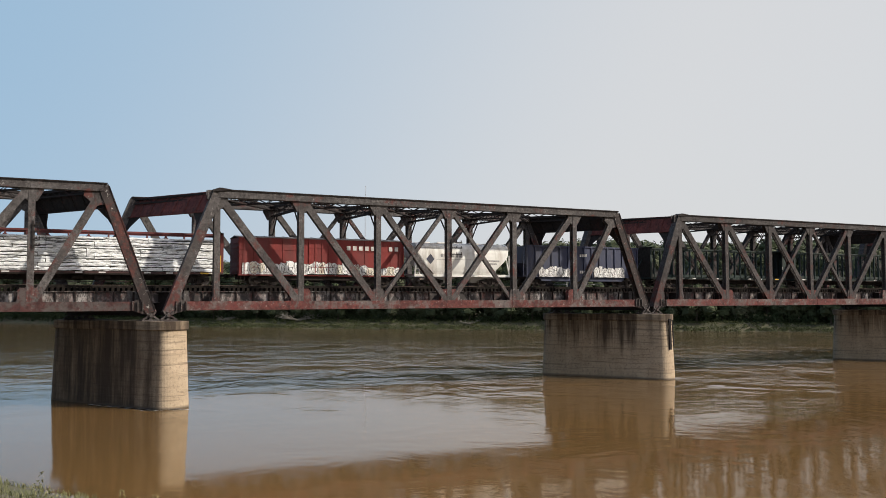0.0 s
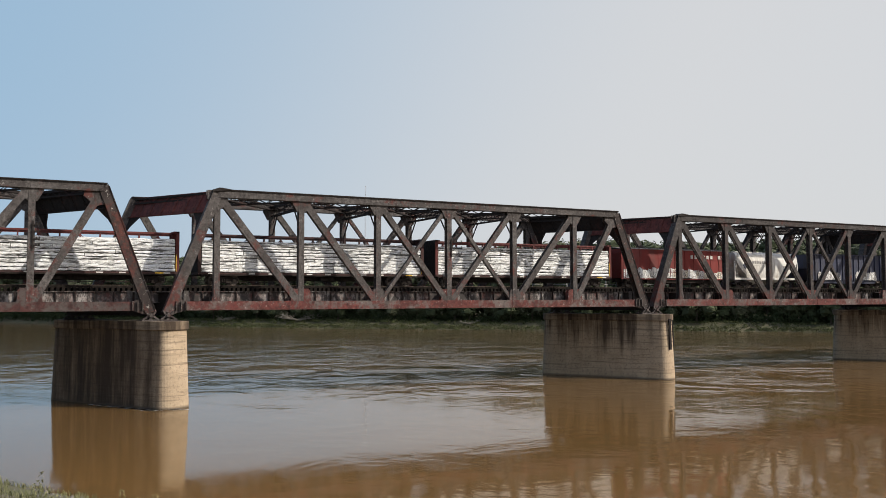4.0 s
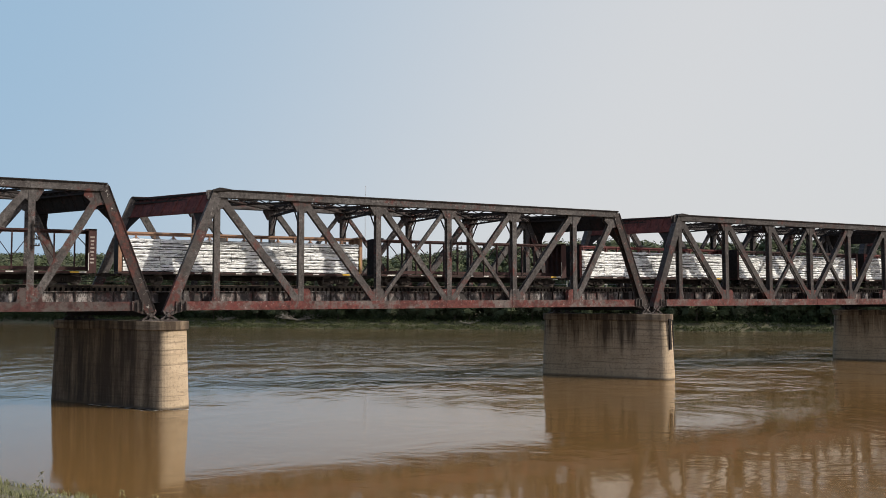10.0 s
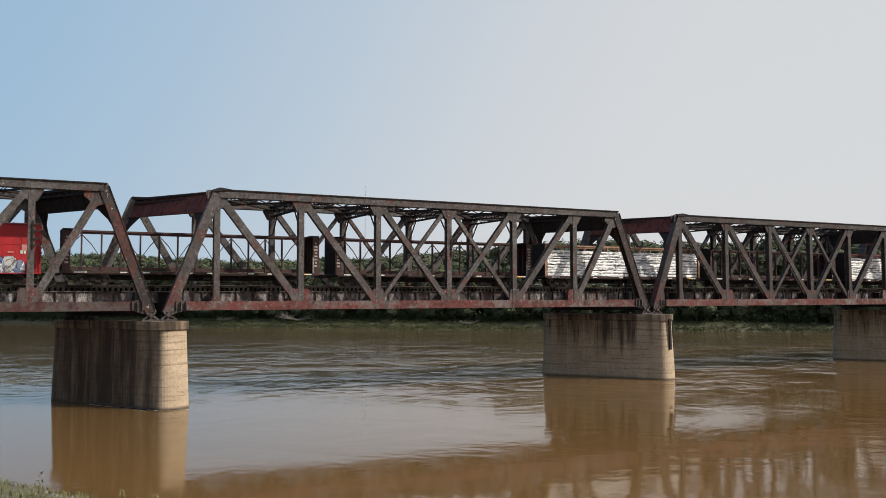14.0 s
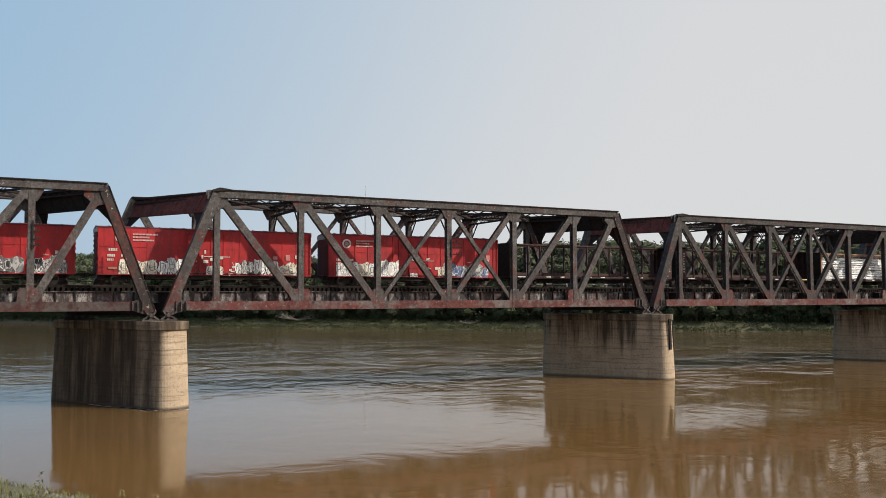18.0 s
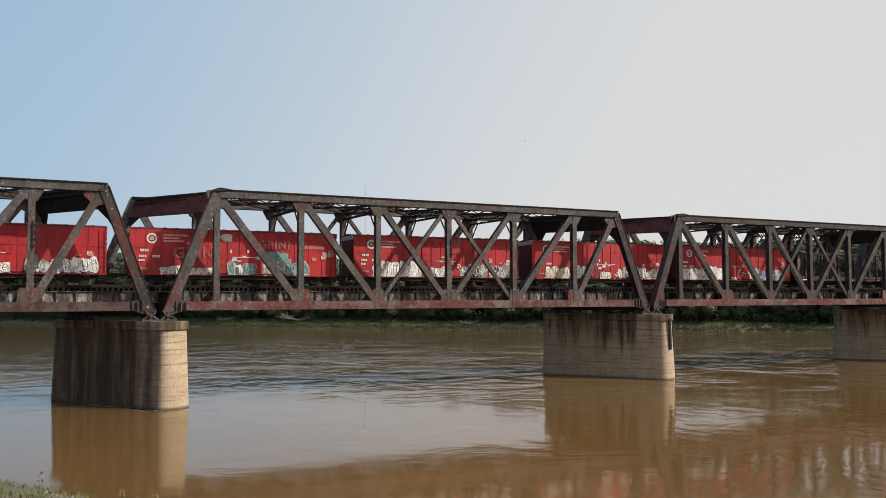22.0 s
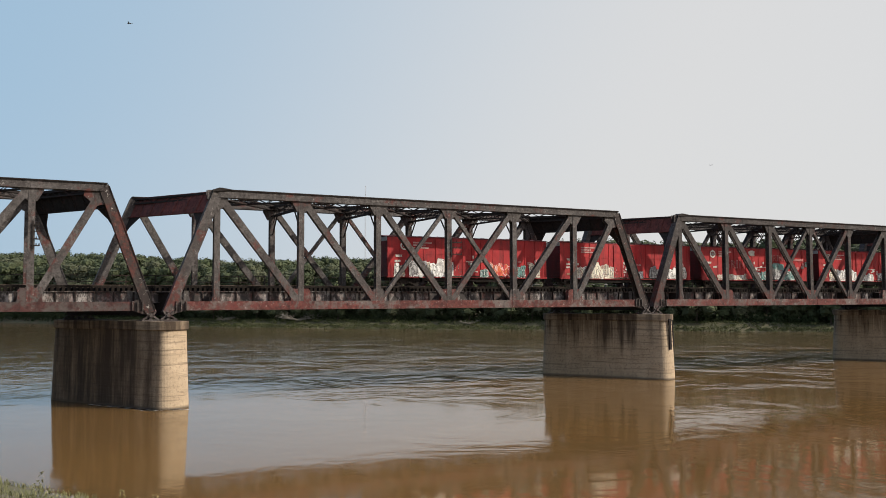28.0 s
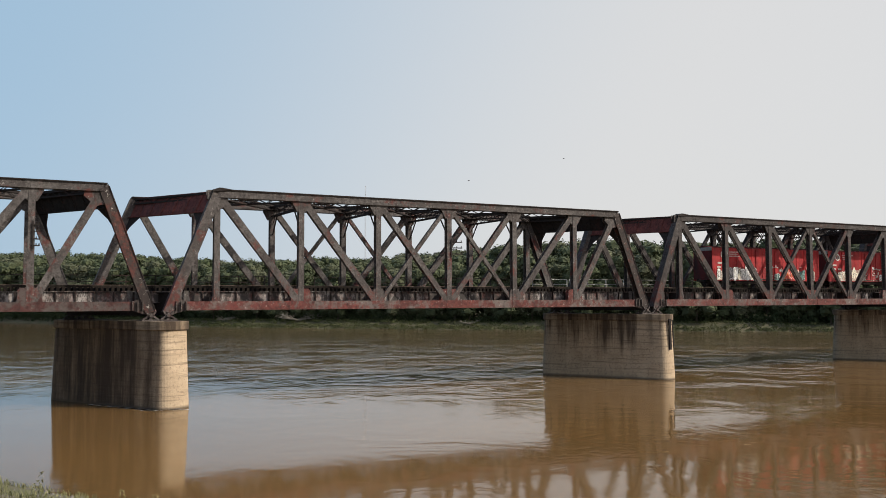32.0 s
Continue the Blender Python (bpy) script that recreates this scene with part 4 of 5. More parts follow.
def build_centerbeam(x, paint, label, load=False, length=21.98, top=4.60, lettered=True, posts=14):
    """A flatcar with a tall beam along its middle and a bulkhead at each end."""
    car = thing("centerbeam_flatcar", label, "freight car", "cars of the train", at=pose(x, TRACK_Y, RAIL_Z))
    cars.append((car, x))
    deck = 1.12
    part("deck", Mesh().box(0, length, -1.5, 1.5, deck - 0.16, deck), CB_DARK if load else paint, car)
    m = Mesh()
    for s in (-1, 1):
        m.box(0.3, length - 0.3, s * 1.44 - 0.04, s * 1.44 + 0.04, deck - 0.26, deck - 0.16)
    m.hexa([(4.4, -0.4, 0.42), (length - 4.4, -0.4, 0.42), (length - 4.4, 0.4, 0.42), (4.4, 0.4, 0.42), (2, -0.4, deck - 0.16), (length - 2, -0.4, deck - 0.16), (length - 2, 0.4, deck - 0.16), (2, 0.4, deck - 0.16)])
    part("center_sill", m, UNDER, car, "dark fish-bellied center sill")
    part("brake_cylinder", Mesh().tube((length * 0.44, -0.8, 0.62), (length * 0.44 + 0.9, -0.8, 0.62), 0.18, n=10), UNDER, car)
    part("air_reservoir", Mesh().tube((length * 0.52, -0.85, 0.60), (length * 0.52 + 1.3, -0.85, 0.60), 0.22, n=10), UNDER, car)
    for k in (0.3, length - 0.7):
        part("step_stirrup", Mesh().box(k, k + 0.04, -1.5, -1.45, 0.45, deck - 0.16).box(k + 0.36, k + 0.40, -1.5, -1.45, 0.45, deck - 0.16).box(k, k + 0.40, -1.5, -1.45, 0.41, 0.45), UNDER, car)
    strip = Mesh().box(0, 0.55, -1.513, -1.49, deck - 0.14, deck - 0.03).data("reflector", LETTER)
    for i in range(12):
        if i % 3 != 1:
            part("reflector", strip, LETTER, car, at=pose(0.9 + i * (length - 2.2) / 11, 0, 0))
    for k in (1.2, length - 2.0):
        part("end_reflector", Mesh().box(k, k + 0.7, -1.515, -1.49, deck - 0.15, deck - 0.03), YELLOW if k > 5 else LETTER, car)
    for a, s in ((0.0, 1), (length, -1)):
        lo, hi = min(a, a + s * 0.12), max(a, a + s * 0.12)
        bulk = part("bulkhead", Mesh().box(lo, hi, -1.42, 1.42, deck, top), paint, car, "steel end bulkhead")
        for k in (-1.42, 1.42):
            wing = 0.28 if load or (s > 0 and not lettered) else 0.62
            part("side_wing", Mesh().box(min(a, a + s * wing), max(a, a + s * wing), k - 0.05, k + 0.05, deck, top), paint, bulk)
        part("end_sheet", Mesh().box(min(a, a - s * 0.012), max(a, a - s * 0.012), -1.40, 1.40, deck + 0.02, top - 0.02), UNDER, bulk, "dark outer face")
        part("bulkhead_cap", Mesh().box(min(a, a + s * (wing + 0.22)), max(a, a + s * (wing + 0.22)), -1.47, 1.47, top - 0.12, top + 0.02), paint, bulk)
        for k in (-0.5, 0.5):
            part("bulkhead_post", Mesh().box(min(a, a + s * 0.5), max(a, a + s * 0.5), k - 0.06, k + 0.06, deck, top - 0.13), paint, bulk)
        if s > 0 or not load:
            m = Mesh()
            z = 1.75
            while z < 3.9:
                half = 0.07 + 0.10 * abs(math.sin(z * 7.0 + x))
                m.box(a + s * 0.33 - half, a + s * 0.33 + half, -1.478, -1.46, z, z + 0.15)
                z += 0.3
            if lettered and not load:
                part("lettering", m, STENCIL, bulk)
        edge = a + s * (wing - 0.03)
        if s < 0:
            part("corner_stripe", Mesh().box(edge - 0.03, edge + 0.03, -1.48, -1.46, deck + 0.05, deck + 1.5), YELLOW if load else LETTER, bulk)
    m = Mesh().box(0.1, length - 0.1, -0.16, 0.16, top - 0.16, top)
    m.box(0.1, length - 0.1, -0.05, 0.05, top - 0.32, top - 0.16)
    part("top_beam", m, paint, car)
    n = posts
    for i in range(1, n):
        k = length * i / n
        part("post", Mesh().box(k - 0.06, k + 0.06, -0.12, 0.12, deck, top - 0.16), paint, car)
        if i % 2:
            m = Mesh()
            for s in (-1, 1):
                m.bar((k, 0, top - 0.35), (k + s * 0.75, 0, top - 1.15), 0.07, 0.07)
                m.bar((k + s * 0.75, 0, top - 1.15), (k + s * 1.5, 0, deck + 1.2), 0.06, 0.06)
            part("brace", m, paint, car)
    part("lower_beam", Mesh().box(0.1, length - 0.1, -0.05, 0.05, deck + 0.1, deck + 0.4), paint, car)
    if load:
        rnd = random.Random(int(x * 7))
        z0, z1 = deck + 0.06, top - 0.58
        for side in (-1, 1):
            z = z0
            while z < z1 - 0.12:
                h = min(rnd.choice((0.22, 0.26, 0.30, 0.36)), z1 - z)
                cuts = [0.34]
                while cuts[-1] < length - 4.6:
                    cuts.append(cuts[-1] + rnd.choice((2.45, 3.05, 3.66, 4.27)))
                cuts[-1] = length - 0.34
                for c0, c1 in zip(cuts, cuts[1:]):
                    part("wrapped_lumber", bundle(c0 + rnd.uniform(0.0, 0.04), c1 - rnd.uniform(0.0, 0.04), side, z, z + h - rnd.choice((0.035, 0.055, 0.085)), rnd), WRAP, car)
                z += h
        # dark block added inside the load so gaps between bundles read as shade
        part("gap_shade_core", Mesh().box(0.4, length - 0.4, -1.28, 1.28, z0, z1 - 0.1), GAP_DARK, car)
    add_trucks(car, length, 2.4)
    return car


def build_hopper(x, length):
    car = thing("covered_hopper", "pale grey rounded covered hopper with rusty streaks", "freight car", "cars of the train", at=pose(x, TRACK_Y, RAIL_Z))
    cars.append((car, x))
    # level by level: the ends slope in towards the bays, the sides belly out and close in again under the roof
    levels = [(1.22, 2.25, 1.36), (1.5, 1.92, 1.47), (1.8, 1.58, 1.53), (2.2, 1.12, 1.57), (2.6, 0.72, 1.58), (3.0, 0.40, 1.575), (3.4, 0.28, 1.55), (3.75, 0.26, 1.49), (4.0, 0.26, 1.40), (4.18, 0.26, 1.26), (4.28, 0.26, 1.05)]
    m = Mesh()
    for z, end, half in levels:
        m.v += [(end, -half, z), (length - end, -half, z), (length - end, half, z), (end, half, z)]
    for j in range(len(levels) - 1):
        for i in range(4):
            k = (i + 1) % 4
            m.f.append((j * 4 + i, j * 4 + k, j * 4 + 4 + k, j * 4 + 4 + i))
    k = 4 * len(levels)
    m.f += [(3, 2, 1, 0), (k - 4, k - 3, k - 2, k - 1)]
    part("hopper_body", m, HOPPER, car)
    m = Mesh()
    for s in (-1, 1):
        m.box(0, length, s * 1.5 - 0.05, s * 1.5 + 0.05, 0.95, 1.2)
    part("side_sill", m, HOPPER, car)
    for i in range(2):
        xc = length * (0.33 + 0.34 * i)
        m = Mesh()
        m.hexa([(xc - 0.4, -0.5, 0.35), (xc + 0.4, -0.5, 0.35), (xc + 0.4, 0.5, 0.35), (xc - 0.4, 0.5, 0.35), (xc - 1.7, -1.4, 1.2), (xc + 1.7, -1.4, 1.2), (xc + 1.7, 1.4, 1.2), (xc - 1.7, 1.4, 1.2)])
        part("discharge_bay", m, HOPPER, car)
    for e, s in ((0.0, 1), (length, -1)):
        m = Mesh()
        for yy in (-1.4, 1.4):
            m.bar((e + s * 0.1, yy, 1.2), (e + s * 0.72, yy, 4.1), 0.1, 0.1)
            m.bar((e + s * 0.1, yy, 1.2), (e + s * 0.1, yy, 3.2), 0.08, 0.08)
        m.box(min(e, e + s * 0.8), max(e, e + s * 0.8), -1.4, 1.4, 1.12, 1.2)
        part("end_frame", m, HOPPER, car)
    part("roof_walk", Mesh().box(0.5, length - 0.5, -0.55, 0.55, 4.30, 4.36), ROOF, car)
    for i in range(5):
        part("hatch", Mesh().box(length * (i + 0.7) / 6, length * (i + 1.3) / 6 - 0.1, -0.4, 0.4, 4.36, 4.46), HOPPER, car)
    part("emblem", Mesh().plate_xz([(1.3, 2.7), (1.75, 2.2), (2.2, 2.7), (1.75, 3.2)], -1.60, -1.50), NAVY, car, "dark diamond emblem")
    for i in range(6):
        part("lettering", Mesh().box(2.9 + i * 0.42, 3.2 + i * 0.42, -1.592, -1.52, 2.9, 3.25), FADED_INK, car)
    part("waist_streak", Mesh().box(2.4, 6.6, -1.590, -1.55, 2.66, 2.70), FADED_INK, car)
    bars(car, [(8.3, 9.7, 2.6, 0.16), (8.3, 9.4, 2.3, 0.16)], FADED_INK, -1.585)
    add_ladder(car, 0.15, 1.1, 4.0, HOPPER, y=-1.45)
    add_trucks(car, length, 2.2)
    return car


def build_open_hopper(x, length):
    car = thing("open_hopper", "dark blue ribbed open-top hopper with white graffiti", "freight car", "cars of the train", at=pose(x, TRACK_Y, RAIL_Z))
    cars.append((car, x))
    m = Mesh()
    for s in (-1, 1):
        m.box(0.4, length - 0.4, s * 1.5 - 0.02, s * 1.5 + 0.02, 1.0, 4.3)
    part("side_sheet", m, NAVY, car)
    m = Mesh()
    m.hexa([(0.4, -1.48, 4.2), (length - 0.4, -1.48, 4.2), (length - 0.4, 1.48, 4.2), (0.4, 1.48, 4.2), (0.4, -1.48, 4.22), (length - 0.4, -1.48, 4.22), (length - 0.4, 1.48, 4.22), (0.4, 1.48, 4.22)])
    part("load_cover", m, NAVY, car)
    m = Mesh()
    m.hexa([(2.5, -1.4, 0.6), (length - 2.5, -1.4, 0.6), (length - 2.5, 1.4, 0.6), (2.5, 1.4, 0.6), (0.42, -1.45, 2.6), (length - 0.42, -1.45, 2.6), (length - 0.42, 1.45, 2.6), (0.42, 1.45, 2.6)])
    part("hopper_bay", m, NAVY, car)
    m = Mesh()
    for s in (-1, 1):
        m.box(0.3, length - 0.3, s * 1.55 - 0.08, s * 1.55 + 0.08, 4.25, 4.40)
    part("top_rail", m, NAVY, car)
    for i in range(15):
        rx = 0.5 + (length - 1.0) * i / 14
        for s in (-1, 1):
            part("side_post", Mesh().box(rx - 0.06, rx + 0.06, min(s * 1.5, s * 1.63), max(s * 1.5, s * 1.63), 0.98, 4.26), NAVY, car)
    for e in (0.42, length - 0.42):
        part("end_sheet", Mesh().box(e - 0.03, e + 0.03, -1.48, 1.48, 2.5, 4.3), NAVY, car)
    part("underframe", Mesh().box(0.0, length, -0.4, 0.4, 0.75, 1.05), UNDER, car)
    graffiti(car, 2.0, 6.2, 1.05, 2.25, 71, TAG_WHITE, TAG_GREY, -1.64)
    graffiti(car, 9.2, 13.4, 1.05, 2.3, 72, TAG_WHITE, TAG_GREY, -1.64)
    bars(car, [(7.3, 8.3, 3.4, 0.3), (7.3, 8.5, 1.6, 0.3)], LETTER, -1.64)
    add_ladder(car, 0.05, 1.0, 4.1, NAVY, y=-1.55)
    add_trucks(car, length, 2.1)
    return car


build_centerbeam(73.4, CB_GREEN, "empty dark green centerbeam flatcar with thin posts", lettered=False, posts=24)
build_centerbeam(49.95, CB_GREEN, "empty dark green centerbeam flatcar with faded panels", lettered=False, posts=24)
build_open_hopper(32.6, 15.8)
build_hopper(20.0, 11.1)
sb = build_boxcar(2.6, 16.3, BROWN, "oxide red fifty-foot boxcar with white graffiti band", eave=4.30, sill=0.9, door=(0.40, 0.56), ribs=12, tall=False)
for i in range(9):
    if i != 6:
        sb_m = Mesh().box(10.3 + i * 0.62, 10.66 + i * 0.62, -1.60, -1.57, 3.35, 3.75)
        part("company_lettering", sb_m, LETTER, sb)
graffiti(sb, 0.35, 5.8, 1.0, 2.35, 81, TAG_WHITE, TAG_GREY, -1.585, TAG_CREAM)
graffiti(sb, 5.8, 11.6, 1.0, 2.25, 82, TAG_WHITE, TAG_GREY, -1.61, TAG_CREAM)
graffiti(sb, 11.6, 15.9, 1.0, 2.0, 83, TAG_CREAM, TAG_GREY, -1.585, TAG_WHITE)
build_centerbeam(-20.66, CB_RED, "rusty red centerbeam flatcar loaded with white-wrapped lumber", True)
build_centerbeam(-43.93, CB_DARK, "dark brown centerbeam flatcar loaded with white-wrapped lumber", True)
build_centerbeam(-67.49, CB_RED, "rusty red centerbeam flatcar loaded with white-wrapped lumber", True)
build_centerbeam(-91.27, CB_DARK, "empty rusty red centerbeam flatcar with open braces", lettered=False)
build_centerbeam(-114.96, CB_TAN, "yellow-framed centerbeam flatcar loaded with white-wrapped lumber", True)
build_centerbeam(-138.66, CB_DARK, "empty rusty red centerbeam flatcar with lettered bulkhead")
build_centerbeam(-162.21, CB_DARK, "empty rusty red centerbeam flatcar with reflector strips")

BOX_L = 18.55
EMBLEM = Mesh()
for i in range(24):
    a = 2 * math.pi * i / 24
    for r in (0.44, 0.30):
        for yy in (-0.006, 0.006):
            EMBLEM.v.append((r * math.cos(a), yy, r * math.sin(a)))
for i in range(24):
    a, b = 4 * i, 4 * ((i + 1) % 24)
    EMBLEM.f += [(a, a + 2, b + 2, b), (a + 1, b + 1, b + 3, a + 3), (a, b, b + 1, a + 1), (a + 2, a + 3, b + 3, b + 2)]
EMBLEM_CORE = Mesh().plate_xz([(-0.17, -0.17), (0.17, -0.17), (0.2, 0.05), (0.0, 0.22), (-0.2, 0.05)], -0.006, 0.006).data("emblem_core", FADED_INK)
EMBLEM_DATA = EMBLEM.data("emblem", LETTER)
# for each car: its place, then pieces as (from, to, height, fill, line, second colour)
W, C, K, G, T, B, R, O = TAG_WHITE, TAG_CREAM, TAG_BLACK, TAG_GREY, TAG_TEAL, TAG_BLUE, BROWN, TAG_ORANGE
looks = [
    (-182.28, ((0.8, 4.2, 1.35, W, G, C), (4.1, 8.3, 1.60, W, G, W), (8.4, 9.3, 0.4, W, R, B), (11.5, 12.4, 1.1, C, R, C), (12.2, 17.3, 1.35, B, W, G))),
    (-202.47, ((1.7, 4.8, 1.30, C, G, W), (4.9, 8.6, 1.45, W, K, G), (8.9, 10.4, 0.8, W, R, C), (10.3, 15.4, 1.45, W, K, G), (15.5, 17.6, 1.25, C, R, W))),
    (-222.63, ((2.0, 8.0, 1.50, W, G, C), (8.1, 10.6, 1.0, W, R, W), (11.0, 14.7, 1.30, K, W, G), (14.9, 17.9, 1.45, G, W, K))),
    (-242.83, ((2.6, 7.6, 0.75, C, R, W), (8.3, 10.9, 1.25, T, W, K), (10.8, 14.2, 1.40, G, W, T), (14.1, 15.8, 1.25, T, W, G))),
    (-263.1, ((1.8, 4.0, 1.45, W, G, C), (4.0, 9.8, 1.75, C, G, W), (9.9, 11.4, 0.9, W, R, G), (12.4, 15.2, 1.40, G, K, W), (15.2, 17.9, 1.35, W, K, G))),
    (-283.37, ((0.7, 1.9, 1.3, C, R, W), (2.4, 4.2, 1.55, G, K, W), (4.0, 8.4, 1.75, W, G, C), (10.3, 11.3, 1.0, T, W, K), (11.2, 14.9, 1.55, O, W, RED), (14.7, 15.9, 1.3, T, K, O), (16.3, 17.7, 1.5, C, G, YELLOW))),
]
for i, (xx, tags) in enumerate(looks):
    box = build_boxcar(xx, BOX_L, RED, "faded red high-cube boxcar with graffiti along its lower side")
    part("emblem", EMBLEM_DATA, LETTER, box, "round white emblem", at=pose(1.85, -1.57, 3.98))
    part("emblem_core", EMBLEM_CORE, FADED_INK, box, at=pose(1.85, -1.57, 3.98))
    bars(box, [(0.9, 1.6, 2.95, 0.22), (0.8, 1.5, 2.45, 0.2), (1.9, 2.6, 2.45, 0.2), (0.8, 1.3, 2.10, 0.18), (17.0, 17.4, 2.6, 0.3)], LETTER, -1.573)
    bars(box, [(2.8, 4.9, 4.28, 0.14), (2.8, 4.2, 4.03, 0.14), (2.8, 4.5, 3.78, 0.14)], FADED_WHITE, -1.573)
    part("data_stencil", Mesh().box(0.9, 1.6, -1.58, -1.55, 1.3, 1.48), CB_TAN, box)
    for j, (a, c, h, fill, line, second) in enumerate(tags):
        mid = (a + c) / 2
        graffiti(box, a, c, 0.92, 0.92 + h * 1.1, 100 + 10 * i + j, fill, line, -1.575 if not 7.0 < mid < 11.6 else -1.655, second)
    door_marks(box, random.Random(300 + i), -1.655)
    if i == 3:
        wording(box, "GRIN", 3.6, 2.35, 1.35, FADED, -1.577)
        wording(box, "GRIN?", 11.1, 3.35, 0.98, FADED, -1.585)
        bars(box, [(15.4, 17.3, 3.5, 0.24)], FADED, -1.573)
        part("sprayed_cloud", Mesh().plate_xz(letter_blob(12.8, 2.6, 0.95, 0.50, random.Random(9)), -1.572, -1.55), TAG_TEAL, box)
        part("sprayed_cloud", Mesh().plate_xz(letter_blob(8.2, 4.2, 0.55, 0.30, random.Random(5)), -1.66, -1.6), LETTER, box)
        part("sprayed_cloud", Mesh().plate_xz(letter_blob(17.9, 2.95, 0.32, 0.30, random.Random(6)), -1.59, -1.55), TAG_TEAL, box)

# ---------------------------------------------------------------- far bank


def leaf_cloud(m, rnd, centre, rad, n, size, inner=0.55, loose=0.6):
    """Leaves scattered about the skin of a clump. loose: how much they turn from facing outwards."""
    for _ in range(n):
        d = Vector((rnd.gauss(0, 1), rnd.gauss(0, 1), rnd.gauss(0, 1))).normalized()
        r = rnd.uniform(inner, 1.08)
        p = Vector(centre) + Vector((d.x * rad[0], d.y * rad[1], d.z * rad[2])) * r
        nrm = (d + Vector((rnd.gauss(0, loose), rnd.gauss(0, loose), rnd.gauss(0, loose) + 0.3))).normalized()
        u = nrm.orthogonal().normalized()
        u = Matrix.Rotation(rnd.uniform(0, 6.28), 3, nrm) @ u
        v = nrm.cross(u)
        s = size * rnd.uniform(0.6, 1.3)
        k = len(m.v)
        m.v += [tuple(p + u * s), tuple(p + v * s * 0.6 + nrm * s * 0.12), tuple(p - u * s), tuple(p - v * s * 0.6 - nrm * s * 0.1)]
        m.f.append((k, k + 1, k + 2, k + 3))


def clump_core(m, rnd, centre, rad):
    """The dense shaded inside of a clump of leaves: a small uneven lump."""
    k, n = len(m.v), 7
    c = Vector(centre)
    m.v.append(tuple(c + Vector((0, 0, rad[2]))))
    for z, w in ((0.5, 0.86), (-0.45, 0.88)):
        for i in range(n):
            a = 2 * math.pi * (i + rnd.uniform(-0.2, 0.2)) / n
            q = w * rnd.uniform(0.85, 1.1)
            m.v.append(tuple(c + Vector((rad[0] * q * math.cos(a), rad[1] * q * math.sin(a), rad[2] * (z + rnd.uniform(-0.12, 0.12))))))
    m.v.append(tuple(c - Vector((0, 0, rad[2]))))
    for i in range(n):
        j = (i + 1) % n
        m.f += [(k, k + 1 + i, k + 1 + j), (k + 1 + i, k + 1 + n + i, k + 1 + n + j, k + 1 + j), (k + 1 + n + i, k + 1 + 2 * n, k + 1 + n + j)]


def tree_kind(seed, height, spread, leaf):
    """A broadleaf tree, height metres to the top of its crown."""
    rnd = random.Random(seed)
    t = thing("tree", "leafy green broadleaf tree on the far bank", "tree", "trees of the far bank")
    trunk = Mesh()
    top = Vector((rnd.uniform(-0.5, 0.5), rnd.uniform(-0.5, 0.5), height * 0.82))
    trunk.tube((0, 0, -0.6), (0, 0, height * 0.35), 0.28, 0.2, 7)
    trunk.tube((0, 0, height * 0.34), top, 0.2, 0.06, 6)
    crown = Mesh()
    for i in range(28):
        q = spread * rnd.uniform(0.26, 0.46)
        z = min(height * (0.14 + 0.83 * ((i + rnd.random()) / 28)), height - q * 0.8)
        w = spread * (1.0 - abs((z / height - 0.48) / 0.56) ** 2.2 * 0.75)
        a = i * 2.4 + rnd.uniform(-0.5, 0.5)
        r = w * rnd.uniform(0.15, 0.8)
        c = (r * math.cos(a), r * math.sin(a), z)
        trunk.tube((0, 0, max(height * 0.15, z - r * 0.8)), c, 0.09, 0.03, 5)
        clump_core(crown, rnd, c, (q * 0.78, q * 0.78, q * 0.60))
        leaf_cloud(crown, rnd, c, (q, q, q * 0.8), 122, 0.30, 0.80, 0.42)
    part("trunk", trunk, BARK, t)
    part("crown", crown, leaf, t)
    return t


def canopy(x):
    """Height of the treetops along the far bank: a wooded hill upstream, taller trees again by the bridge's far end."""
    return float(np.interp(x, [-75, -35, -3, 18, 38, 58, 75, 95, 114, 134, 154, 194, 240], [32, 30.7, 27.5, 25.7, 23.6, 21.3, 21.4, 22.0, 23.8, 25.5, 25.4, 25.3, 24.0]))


def bank_point(x, back):
    slope = (far_bank(x + 2) - far_bank(x - 2)) / 4
    h = math.hypot(1, slope)
    return x - slope / h * back, far_bank(x) + back / h, h


